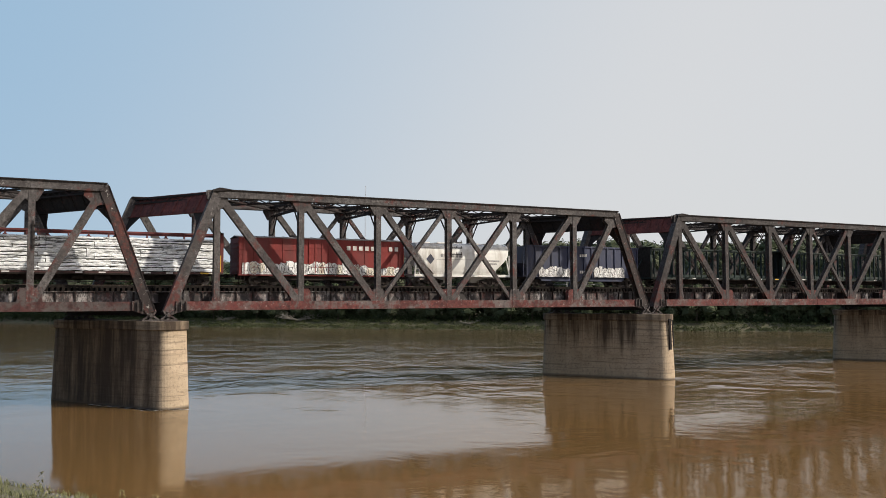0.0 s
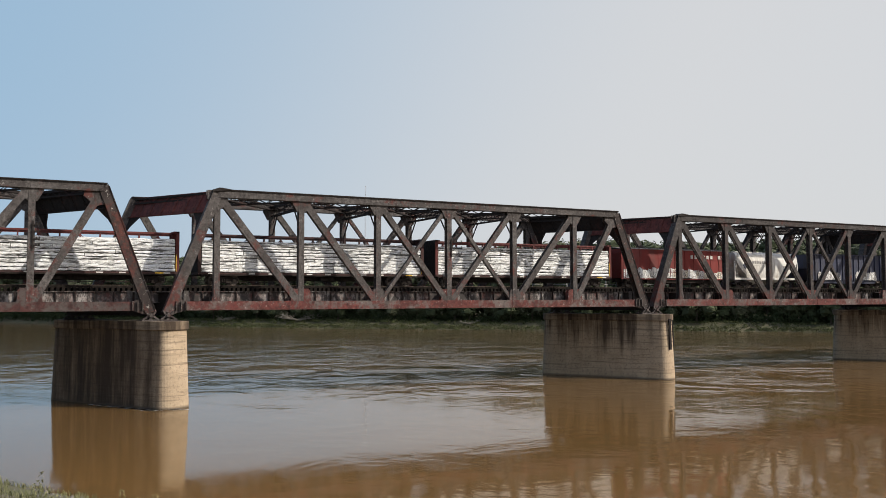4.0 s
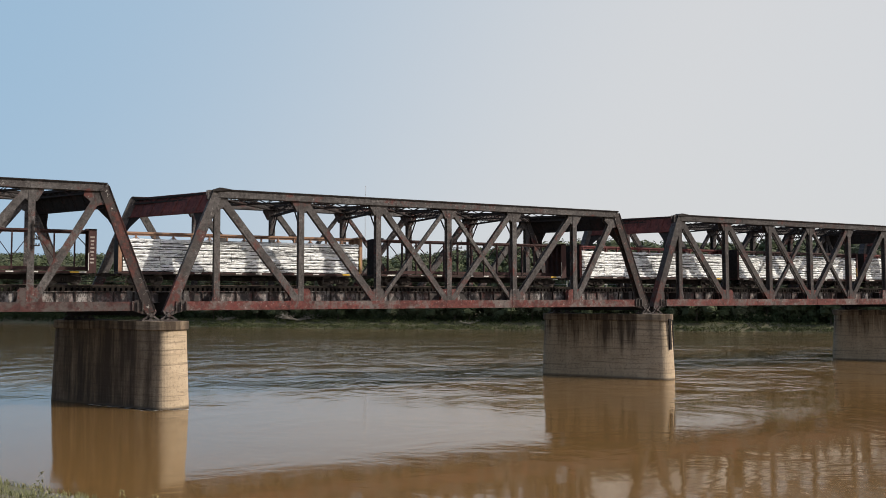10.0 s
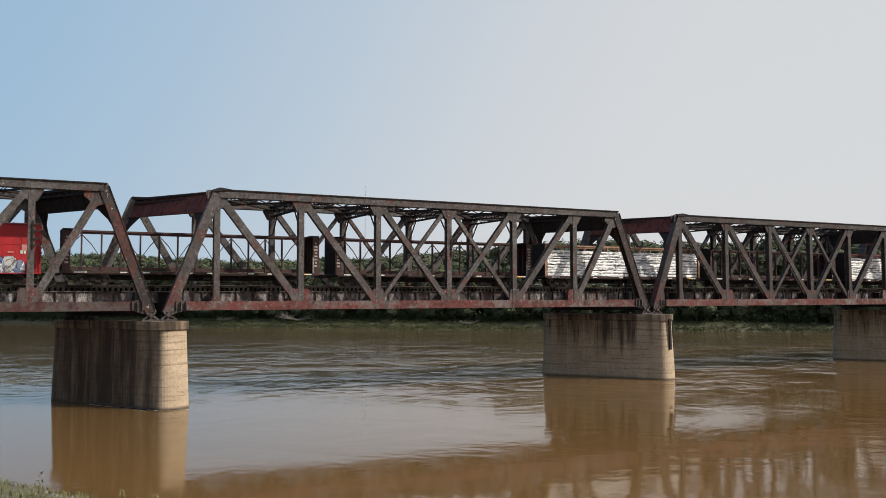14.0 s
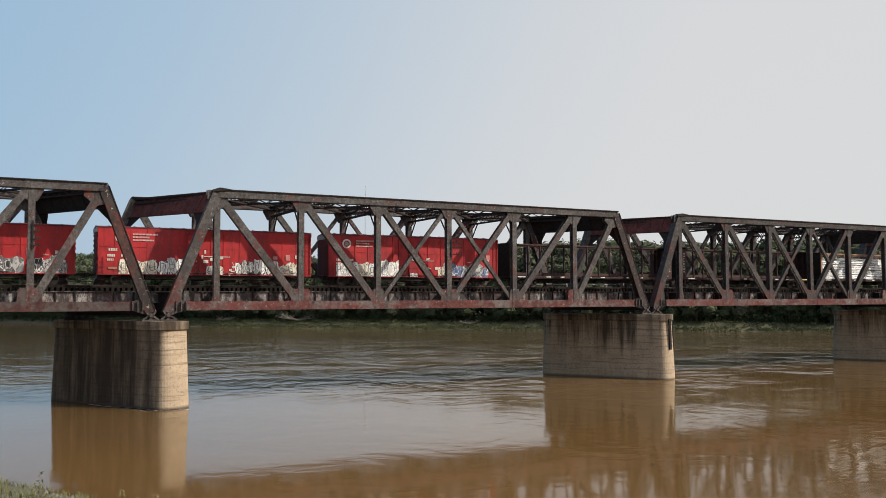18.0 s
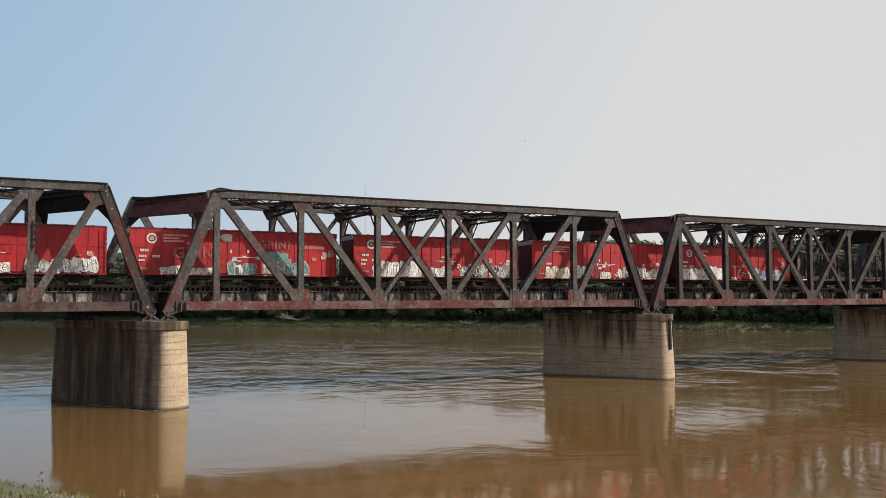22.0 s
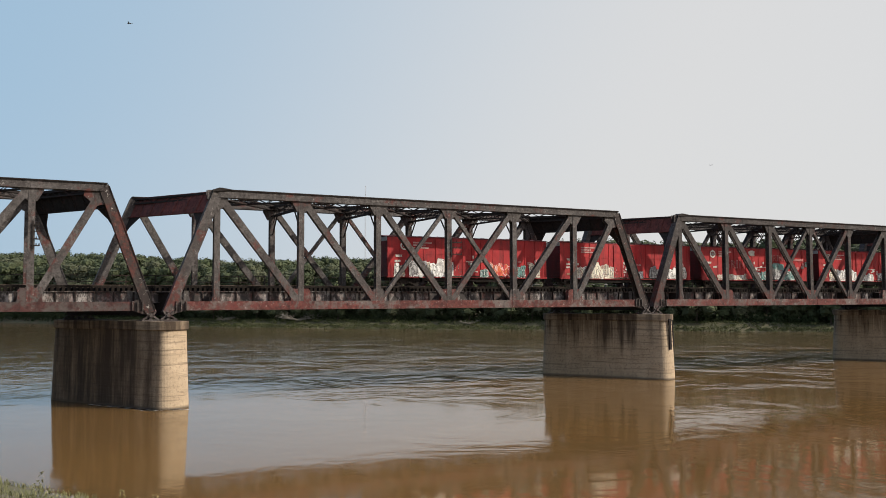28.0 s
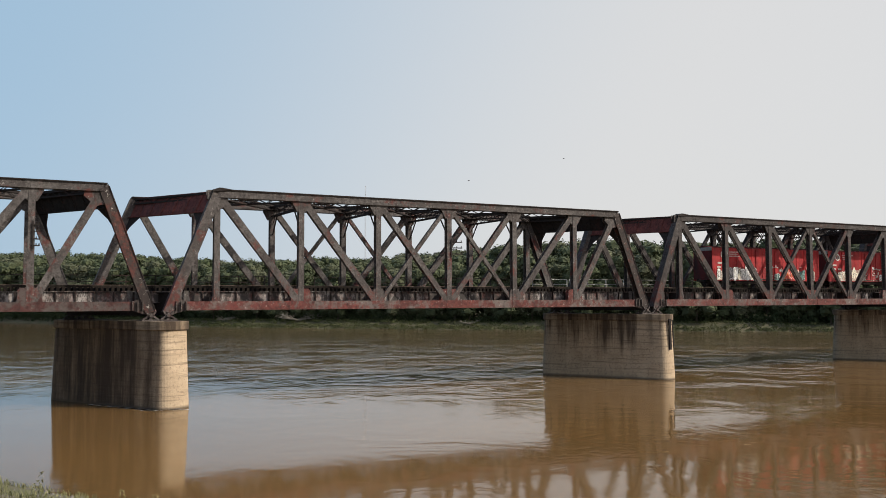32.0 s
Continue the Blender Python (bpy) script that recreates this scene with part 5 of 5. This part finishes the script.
def plant_far_bank():
    heights = (16, 18, 14, 19, 13, 17, 15, 17)
    kinds = [tree_kind(20 + i, h, s, l) for i, (h, s, l) in enumerate(((16, 4.6, LEAF), (18, 5.2, LEAF), (14, 4.6, LEAF_OLIVE), (19, 5.2, LEAF), (13, 4.4, LEAF), (17, 5.6, LEAF_OLIVE), (15, 4.2, LEAF), (17, 4.6, LEAF)))]
    rnd = random.Random(8)
    used = set()
    for back, gap, grow in ((8.5, 5.2, 0.78), (14, 6.3, 0.89), (21, 7.4, 0.98), (31, 9.5, 1.02)):
        x = -60.0
        while x < 270:
            px, py, h = bank_point(x, back)
            px, py = px + rnd.uniform(-2, 2), py + rnd.uniform(-2, 2)
            x += gap / h * rnd.uniform(0.8, 1.25)
            if abs(py - TRACK_Y) < 13 and px > 215:
                continue
            k = rnd.randrange(len(kinds))
            z = ground_z(px, py)
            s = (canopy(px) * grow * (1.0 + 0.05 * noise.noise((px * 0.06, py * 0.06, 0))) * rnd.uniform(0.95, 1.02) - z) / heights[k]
            s = min(max(s, 0.6), 1.7)
            wide = s * rnd.uniform(0.92, 1.12)
            m = pose(px, py, z, 0, 0, rnd.uniform(0, 360)) @ Matrix.Diagonal((wide, wide, s, 1))
            if k not in used:
                used.add(k)
                kinds[k].matrix_basis = m
            else:
                copy_thing(kinds[k], m).matrix_basis = m
    far = Mesh()
    for back, top in ((38, 0.99), (50, 1.01), (66, 1.02)):
        x = -75.0
        while x < 300:
            px, py, h = bank_point(x, back)
            x += 2.6 / h
            z = ground_z(px, py)
            px, py = px + rnd.uniform(-3, 3), py + rnd.uniform(-3, 3)
            if abs(py - TRACK_Y) < 16 and px > 215:
                continue
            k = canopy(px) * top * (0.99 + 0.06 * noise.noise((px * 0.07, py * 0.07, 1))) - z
            r = rnd.uniform(2.2, 3.6)
            clump_core(far, rnd, (px, py, z + k - r * 0.8), (r * 0.85, r * 0.85, r * 0.66))
            leaf_cloud(far, rnd, (px, py, z + k - r * 0.8), (r, r, r * 0.8), 135, 0.36, 0.84, 0.38)
            r *= 1.3
            clump_core(far, rnd, (px, py, z + k * 0.45), (r * 0.9, r * 0.9, k * 0.42))
            leaf_cloud(far, rnd, (px, py, z + k * 0.45), (r, r, k * 0.4), 90, 0.45, 0.84, 0.38)
    tagged(part("far_woods", far, LEAF_OLIVE), "continuous green woods behind the bank trees", "woods", kind="stuff")
    g, u = Mesh(), Mesh()
    x = -75.0
    while x < 225:
        h = bank_point(x, 0)[2]
        for _ in range(14 if x > 6 else 0):
            px, py, _h = bank_point(x + rnd.uniform(-0.5, 0.5), rnd.choice((rnd.uniform(-0.3, 1.8), rnd.uniform(0.5, 6.0))))
            r = rnd.uniform(0.3, 0.85) * (0.6 + 0.5 * noise.noise((px * 0.1, py * 0.1, 5)) + 0.3)
            leaf_cloud(g, rnd, (px, py, ground_z(px, py) + r * 0.3), (r * 1.4, r * 1.4, r * 0.7), 22, 0.17)
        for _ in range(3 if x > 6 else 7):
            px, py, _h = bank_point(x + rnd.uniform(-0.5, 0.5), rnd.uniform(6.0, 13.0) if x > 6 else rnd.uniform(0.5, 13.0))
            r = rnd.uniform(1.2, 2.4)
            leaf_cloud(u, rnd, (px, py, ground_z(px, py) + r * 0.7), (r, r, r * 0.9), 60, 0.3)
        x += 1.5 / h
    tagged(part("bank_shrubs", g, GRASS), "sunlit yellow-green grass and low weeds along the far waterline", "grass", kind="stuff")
    tagged(part("undergrowth", u, LEAF_SHADED), "green undergrowth beneath the bank trees, shade put into its leaf colour", "shrubs", kind="stuff")


plant_far_bank()

# driftwood on the far bank
def driftwood(x, back, seed, spread, label, many=9):
    rnd = random.Random(seed)
    px, py, _h = bank_point(x, back)
    base = Vector((px, py, ground_z(px, py)))
    t = thing("driftwood", label, "driftwood", at=Matrix.Translation(base))
    for i in range(many):
        a = rnd.uniform(-0.6, 0.6) + (math.pi if i % 2 else 0)
        ln = spread * rnd.uniform(0.5, 1.0)
        p = Vector((rnd.uniform(-1, 1), rnd.uniform(-1, 1), 0.15))
        q = p + Vector((math.cos(a) * ln, math.sin(a) * ln * 0.6, ln * rnd.uniform(0.1, 0.42)))
        m = Mesh().tube(p, q, 0.13, 0.04, 6)
        for k in range(3):
            e = p.lerp(q, rnd.uniform(0.4, 0.9))
            m.tube(e, e + Vector((rnd.uniform(-1, 1), rnd.uniform(-1, 1), rnd.uniform(0.2, 1.2))) * ln * 0.22, 0.06, 0.02, 5)
        part("branch", m, DRIFT, t)


driftwood(60, 4.5, 31, 7.5, "bleached fallen branches on the far bank", 20)
driftwood(43, 3.5, 32, 3.5, "small bleached driftwood heap on the far bank")
driftwood(98, 3.0, 33, 3.0, "bleached dead branch in the bank weeds")

# walkway and handrail beyond the far truss
def handrail(x0, x1, mat, label, y=WIDTH + 1.25, top=10.92):
    t = thing("handrail", label, "handrail", "handrails of the walkway", at=pose(x0, y, 9.62))
    n = max(1, round((x1 - x0) / 2.6))
    for i in range(n + 1):
        k = (x1 - x0) * i / n
        part("post", Mesh().box(k - 0.035, k + 0.035, -0.035, 0.035, 0, top - 9.62), mat, t)
    for z in (top - 9.62, (top - 9.62) * 0.55):
        part("rail_bar", Mesh().box(-0.05, x1 - x0 + 0.05, -0.03, 0.03, z - 0.03, z + 0.03), mat, t)


handrail(-50, 38.2, STEEL_DARK, "thin dark steel handrail along the far walkway")
handrail(38.6, 40.9, PALE_RAIL, "dull grey handrail section on the far walkway")
handrail(41.15, 43.45, WHITE_PAINT, "white-painted handrail section on the far walkway")
handrail(43.8, 60.0, PALE_RAIL, "dull grey handrail section on the far walkway")
handrail(60.5, 240, STEEL_DARK, "thin dark steel handrail along the far walkway")
walkway = Mesh().box(-52, 245, WIDTH + 0.45, WIDTH + 1.35, 9.55, 9.62)
tagged(part("walkway", walkway, TIE), "dark timber walkway planks beyond the far truss", "walkway", kind="structure")

# old wire brackets on the near verticals
def wire_bracket(x, zs, reach, label):
    t = thing("wire_bracket", label, "bracket", "old wire brackets", at=pose(x, -0.34, 0))
    part("upright", Mesh().box(-0.05, 0.05, -0.04, 0.04, min(zs) - 0.3, max(zs) + 0.3), STEEL_DARK, t)
    for z in zs:
        arm = part("arm", Mesh().box(-0.1, reach, -0.06, 0.06, z - 0.045, z + 0.045), STEEL_DARK, t)
        for k in (0.5, 0.92):
            part("insulator", Mesh().tube((reach * k, 0, z + 0.045), (reach * k, 0, z + 0.2), 0.045, 0.03, 8), UNDER, arm)


wire_bracket(3 * PANEL + 0.2, (14.15, 13.6, 13.0), 1.15, "old wire crossarms with insulators on a truss vertical")
wire_bracket(LEFT_AT + 5 * PANEL * SC + 0.1, (14.5, 14.0, 13.4, 12.9), 0.5, "short insulator arms on a truss vertical")

# ladder on the second pier
def pier_ladder():
    p0 = Vector((5 * PANEL + HIP + FOOT + GAP / 2, 0, 0)) + AXIS * -2.5 - SIDE * 0.7
    t = thing("pier_ladder", "dark steel ladder bracket on a pier nose", "ladder", at=Matrix.Translation(p0 + Vector((0, 0, 3.2))))
    part("stile", Mesh().bar((0, 0, 0), (-0.06, 0, 3.3), 0.26, 0.2), STEEL_DARK, t)
    part("stile", Mesh().bar((0.35, -0.1, 0.4), (0.22, -0.1, 3.2), 0.1, 0.1), STEEL_DARK, t)
    for i in range(8):
        z = 0.5 + i * 0.36
        part("rung", Mesh().bar((-0.02, 0, z), (0.32, -0.1, z), 0.04, 0.04), STEEL_DARK, t)


pier_ladder()

# a far radio mast
def radio_mast():
    t = thing("radio_mast", "thin lattice radio mast far beyond the trees, haze put into its colour", "mast", at=pose(249, 574, 0))
    for k in range(3):
        a = k * 2.094
        part("leg", Mesh().tube((0.5 * math.cos(a), 0.5 * math.sin(a), 2), (0.4 * math.cos(a), 0.4 * math.sin(a), 99), 0.12, 0.1, 5), MAST, t)
    m = Mesh()
    for i in range(64):
        a, c = (i % 3) * 2.094, ((i + 1) % 3) * 2.094
        m.bar((0.45 * math.cos(a), 0.45 * math.sin(a), 2 + i * 1.5), (0.45 * math.cos(c), 0.45 * math.sin(c), 3.5 + i * 1.5), 0.1, 0.1)
    part("lattice", m, MAST, t)


# light grey carries the distance haze on the mast
MAST = plain("hazed_mast_tone", (0.5, 0.52, 0.55), (0.42, 0.44, 0.46))
radio_mast()

# weeds on the near bank
def near_bank():
    rnd = random.Random(12)
    g, w, st = Mesh(), Mesh(), Mesh()
    made = 0
    while made < 3600:
        x, y = rnd.uniform(-23, -7.5), rnd.uniform(-40, -20)
        n = near_side(x, y)
        if not 0.25 < n < 6.5 or noise.noise((x * 0.7, y * 0.7, 2)) < 0.1:
            continue
        made += 1
        z = ground_z(x, y)
        h = rnd.uniform(0.10, 0.42) * (1.0 + 0.7 * noise.noise((x * 0.5, y * 0.5, 7)))
        a = rnd.uniform(0, 6.28)
        d = Vector((math.cos(a), math.sin(a), 0))
        s = d.cross(Vector((0, 0, 1))) * 0.016
        p = Vector((x, y, z - 0.03))
        q, r = p + d * h * 0.22 + Vector((0, 0, h * 0.6)), p + d * h * rnd.uniform(0.3, 0.7) + Vector((0, 0, h))
        k = len(g.v)
        g.v += [tuple(p - s), tuple(p + s), tuple(q + s * 0.8), tuple(q - s * 0.8), tuple(r)]
        g.f += [(k, k + 1, k + 2, k + 3), (k + 3, k + 2, k + 4)]
    for i in range(45):
        x, y = rnd.uniform(-22, -9), rnd.uniform(-38, -22)
        if 0.3 < near_side(x, y) < 6:
            z = ground_z(x, y)
            hh = rnd.uniform(0.3, 0.95)
            leaf_cloud(w, rnd, (x, y, z + hh * 0.5), (0.16, 0.16, hh * 0.5), 30, 0.06)
    for i in range(700):
        x, y = rnd.uniform(-22, -8), rnd.uniform(-40, -21)
        if 0.05 < near_side(x, y) < 4:
            z, r = ground_z(x, y), rnd.uniform(0.03, 0.11)
            st.tube((x, y, z - 0.05), (x + r * 0.3, y, z + r * 0.5), r, r * 0.55, 6)
    tagged(part("bank_grass", g, WEED), "sparse yellow-green grass on the near bank edge", "grass", kind="stuff")
    tagged(part("bank_weeds", w, WEED), "tall leafy weeds on the near bank edge", "weeds", kind="stuff")
    tagged(part("bank_stones", st, BALLAST), "small pale stones at the near waterline", "stones", kind="stuff")


near_bank()

# foam where the current meets the first pier
def pier_foam():
    rnd = random.Random(3)
    m = Mesh()
    base = Vector((MID, 0, 0.012))
    for i in range(340):
        s = rnd.uniform(-2.7, 6.0) if i < 170 else rnd.gauss(-1.6, 0.6)
        out = -1.72 - abs(rnd.gauss(0, 0.12)) if s > -1 else -1.72 + (-1 - s) * 0.75 - abs(rnd.gauss(0, 0.16))
        p = base + AXIS * s + SIDE * out
        l, wd = rnd.uniform(0.15, 0.6), rnd.uniform(0.03, 0.10) * (1.6 if s < 0 else 1.0)
        m.v += [tuple(p - AXIS * l), tuple(p + SIDE * wd), tuple(p + AXIS * l), tuple(p - SIDE * wd)]
        k = len(m.v) - 4
        m.f.append((k, k + 1, k + 2, k + 3))
    # the thick curl off the upstream corner
    for i in range(260):
        u = rnd.random() ** 0.7
        s = 2.6 - 4.3 * u + rnd.gauss(0, 0.1)
        bend = max(0.0, -1.0 - s)
        p = base + AXIS * s + SIDE * (-1.80 - 0.22 * u + 0.55 * bend ** 1.4 + rnd.gauss(0, 0.03 + 0.11 * u))
        l, wd = rnd.uniform(0.15, 0.5), rnd.uniform(0.05, 0.15) * (0.4 + u)
        k = len(m.v)
        m.v += [tuple(p - AXIS * l), tuple(p + SIDE * wd), tuple(p + AXIS * l), tuple(p - SIDE * wd)]
        m.f.append((k, k + 1, k + 2, k + 3))
    tagged(part("foam", m, LETTER), "thin white foam along the pier waterline", "foam", kind="stuff")


pier_foam()

# birds
FEATHER = plain("dark_feathers", (0.03, 0.03, 0.035), (0.06, 0.055, 0.055), 20.0, 0.7)


def build_bird(name, label, size, spread=True):
    t = thing(name, label, "bird", "birds")
    body = Mesh()
    rings = []
    for y, r in ((-0.5, 0.02), (-0.38, 0.09), (-0.1, 0.13), (0.2, 0.12), (0.36, 0.08), (0.46, 0.075), (0.55, 0.02)):
        rings.append([(size * r * math.cos(2 * math.pi * i / 8), size * y, size * (r * math.sin(2 * math.pi * i / 8) + (0.22 * max(0, y) if not spread else 0))) for i in range(8)])
    for r in rings:
        body.v += r
    for j in range(len(rings) - 1):
        body.f += [(j * 8 + (i + 1) % 8, j * 8 + i, j * 8 + 8 + i, j * 8 + 8 + (i + 1) % 8) for i in range(8)]
    part("body", body, FEATHER, t)
    part("tail", Mesh().hexa([tuple(size * v for v in p) for p in ((-0.05, -0.45, -0.01), (0.05, -0.45, -0.01), (0.12, -0.85, -0.01), (-0.12, -0.85, -0.01), (-0.05, -0.45, 0.01), (0.05, -0.45, 0.01), (0.12, -0.85, 0.01), (-0.12, -0.85, 0.01))]), FEATHER, t)
    for s in (-1, 1):
        w = ((0, 0.18, 0), (s * 0.55, 0.28, 0.18), (s * 1.05, -0.05, 0.12), (s * 0.45, -0.12, 0.12)) if spread else ((s * 0.1, 0.2, 0.08), (s * 0.15, 0.1, 0.0), (s * 0.08, -0.6, 0.0), (s * 0.05, -0.5, 0.1))
        m = Mesh().hexa([tuple(size * v for v in p) for p in w] + [(size * p[0], size * p[1], size * p[2] + 0.012) for p in w])
        part("wing", m, FEATHER, t)
    return t


for k, turn in ((21.84, 20), (22.64, 80), (23.05, -40), (25.68, 10)):
    perched = build_bird("perched_bird", "small dark bird perched on the top chord", 0.22, False)
    perched.matrix_basis = pose(k, -0.2, ZT + 0.38, 15, 0, turn)
high_bird = build_bird("bird", "small dark bird gliding above the bridge", 0.30)
second_bird = build_bird("bird", "small dark bird circling above the bridge", 0.30)
swift_bird = build_bird("bird", "dark bird darting past high over the bank", 0.22)


def flight(bird, rows):
    """Keys a flight of (t, x, y, z), each time heading along its way."""
    keyed = []
    head = 0.0
    for i, (t, x, y, z) in enumerate(rows):
        n = rows[min(i + 1, len(rows) - 1)]
        p = rows[max(i - 1, 0)]
        way = math.degrees(math.atan2(-(n[1] - p[1]), n[2] - p[2]))
        while way - head > 180:
            way -= 360
        while way - head < -180:
            way += 360
        head += max(-80, min(80, way - head))
        keyed.append((t, pose(x, y, z, 0, 0, head)))
    walk(bird, keyed)


# ---------------------------------------------------------------- what moves


DRIFT_SPEED = 1.05


def motions():
    for car, x in cars:
        walk(car, [(t, pose(x + run(t), TRACK_Y, RAIL_Z)) for t in range(0, 33, 2)])
    # the river's surface drifts with the current
    walk(river, [(t, Matrix.Translation(Vector((-0.704, 0.71, 0)) * (DRIFT_SPEED * t))) for t in (0, 8, 16, 24, 32)])
    flight(high_bird, [(0, 77.6, -3.2, 63.9), (21.2, 65.3, 14.0, 58.7), (22.0, 52.9, 33.6, 32.0), (22.4, 54.6, 33.8, 25.0), (22.8, 55.5, 32.9, 26.15), (23, 55.9, 32.6, 26.55), (23.6, 58.9, 30.3, 27.5),
                       (25, 70.3, 21.3, 26.1), (26.5, 76.4, 15.5, 25.3), (28, 73.9, 17.5, 27.6), (29, 66.0, 25.1, 25.8), (30, 58.4, 31.0, 25.7), (30.8, 60.75, 28.9, 27.7), (31.4, 60.25, 29.1, 29.0), (32, 57.8, 30.8, 29.3)])
    flight(second_bird, [(0, 56.0, 14.4, 70.8), (28.6, 63.4, 17.7, 54.9), (29.3, 61.3, 26.7, 35.7), (30, 55.4, 32.3, 30.2), (30.8, 48.0, 37.05, 29.5), (31.2, 45.8, 38.5, 28.6), (31.6, 45.1, 39.0, 27.7), (32, 46.1, 38.7, 26.3)])
    flight(swift_bird, [(0, -1.2, -32.4, 36.3), (27.6, -1.7, -30.2, 32.9), (27.9, -8.1, -25.5, 26.2), (28.0, -10.4, -24.4, 23.9), (28.1, -12.7, -23.55, 21.7), (28.2, -15.6, -23.1, 20.2), (28.5, -24.4, -23.0, 17.0), (32, -34.8, -25.3, 14.1)])
    # wheels roll
    turns = [(k / 15, run(k / 15) / WHEEL_R) for k in range(481)]
    for w, k in wheelsets:
        walk(w, [(t, Matrix.Translation((k, 0, WHEEL_R)) @ Matrix.Rotation(a, 4, "Y")) for t, a in turns])


motions()
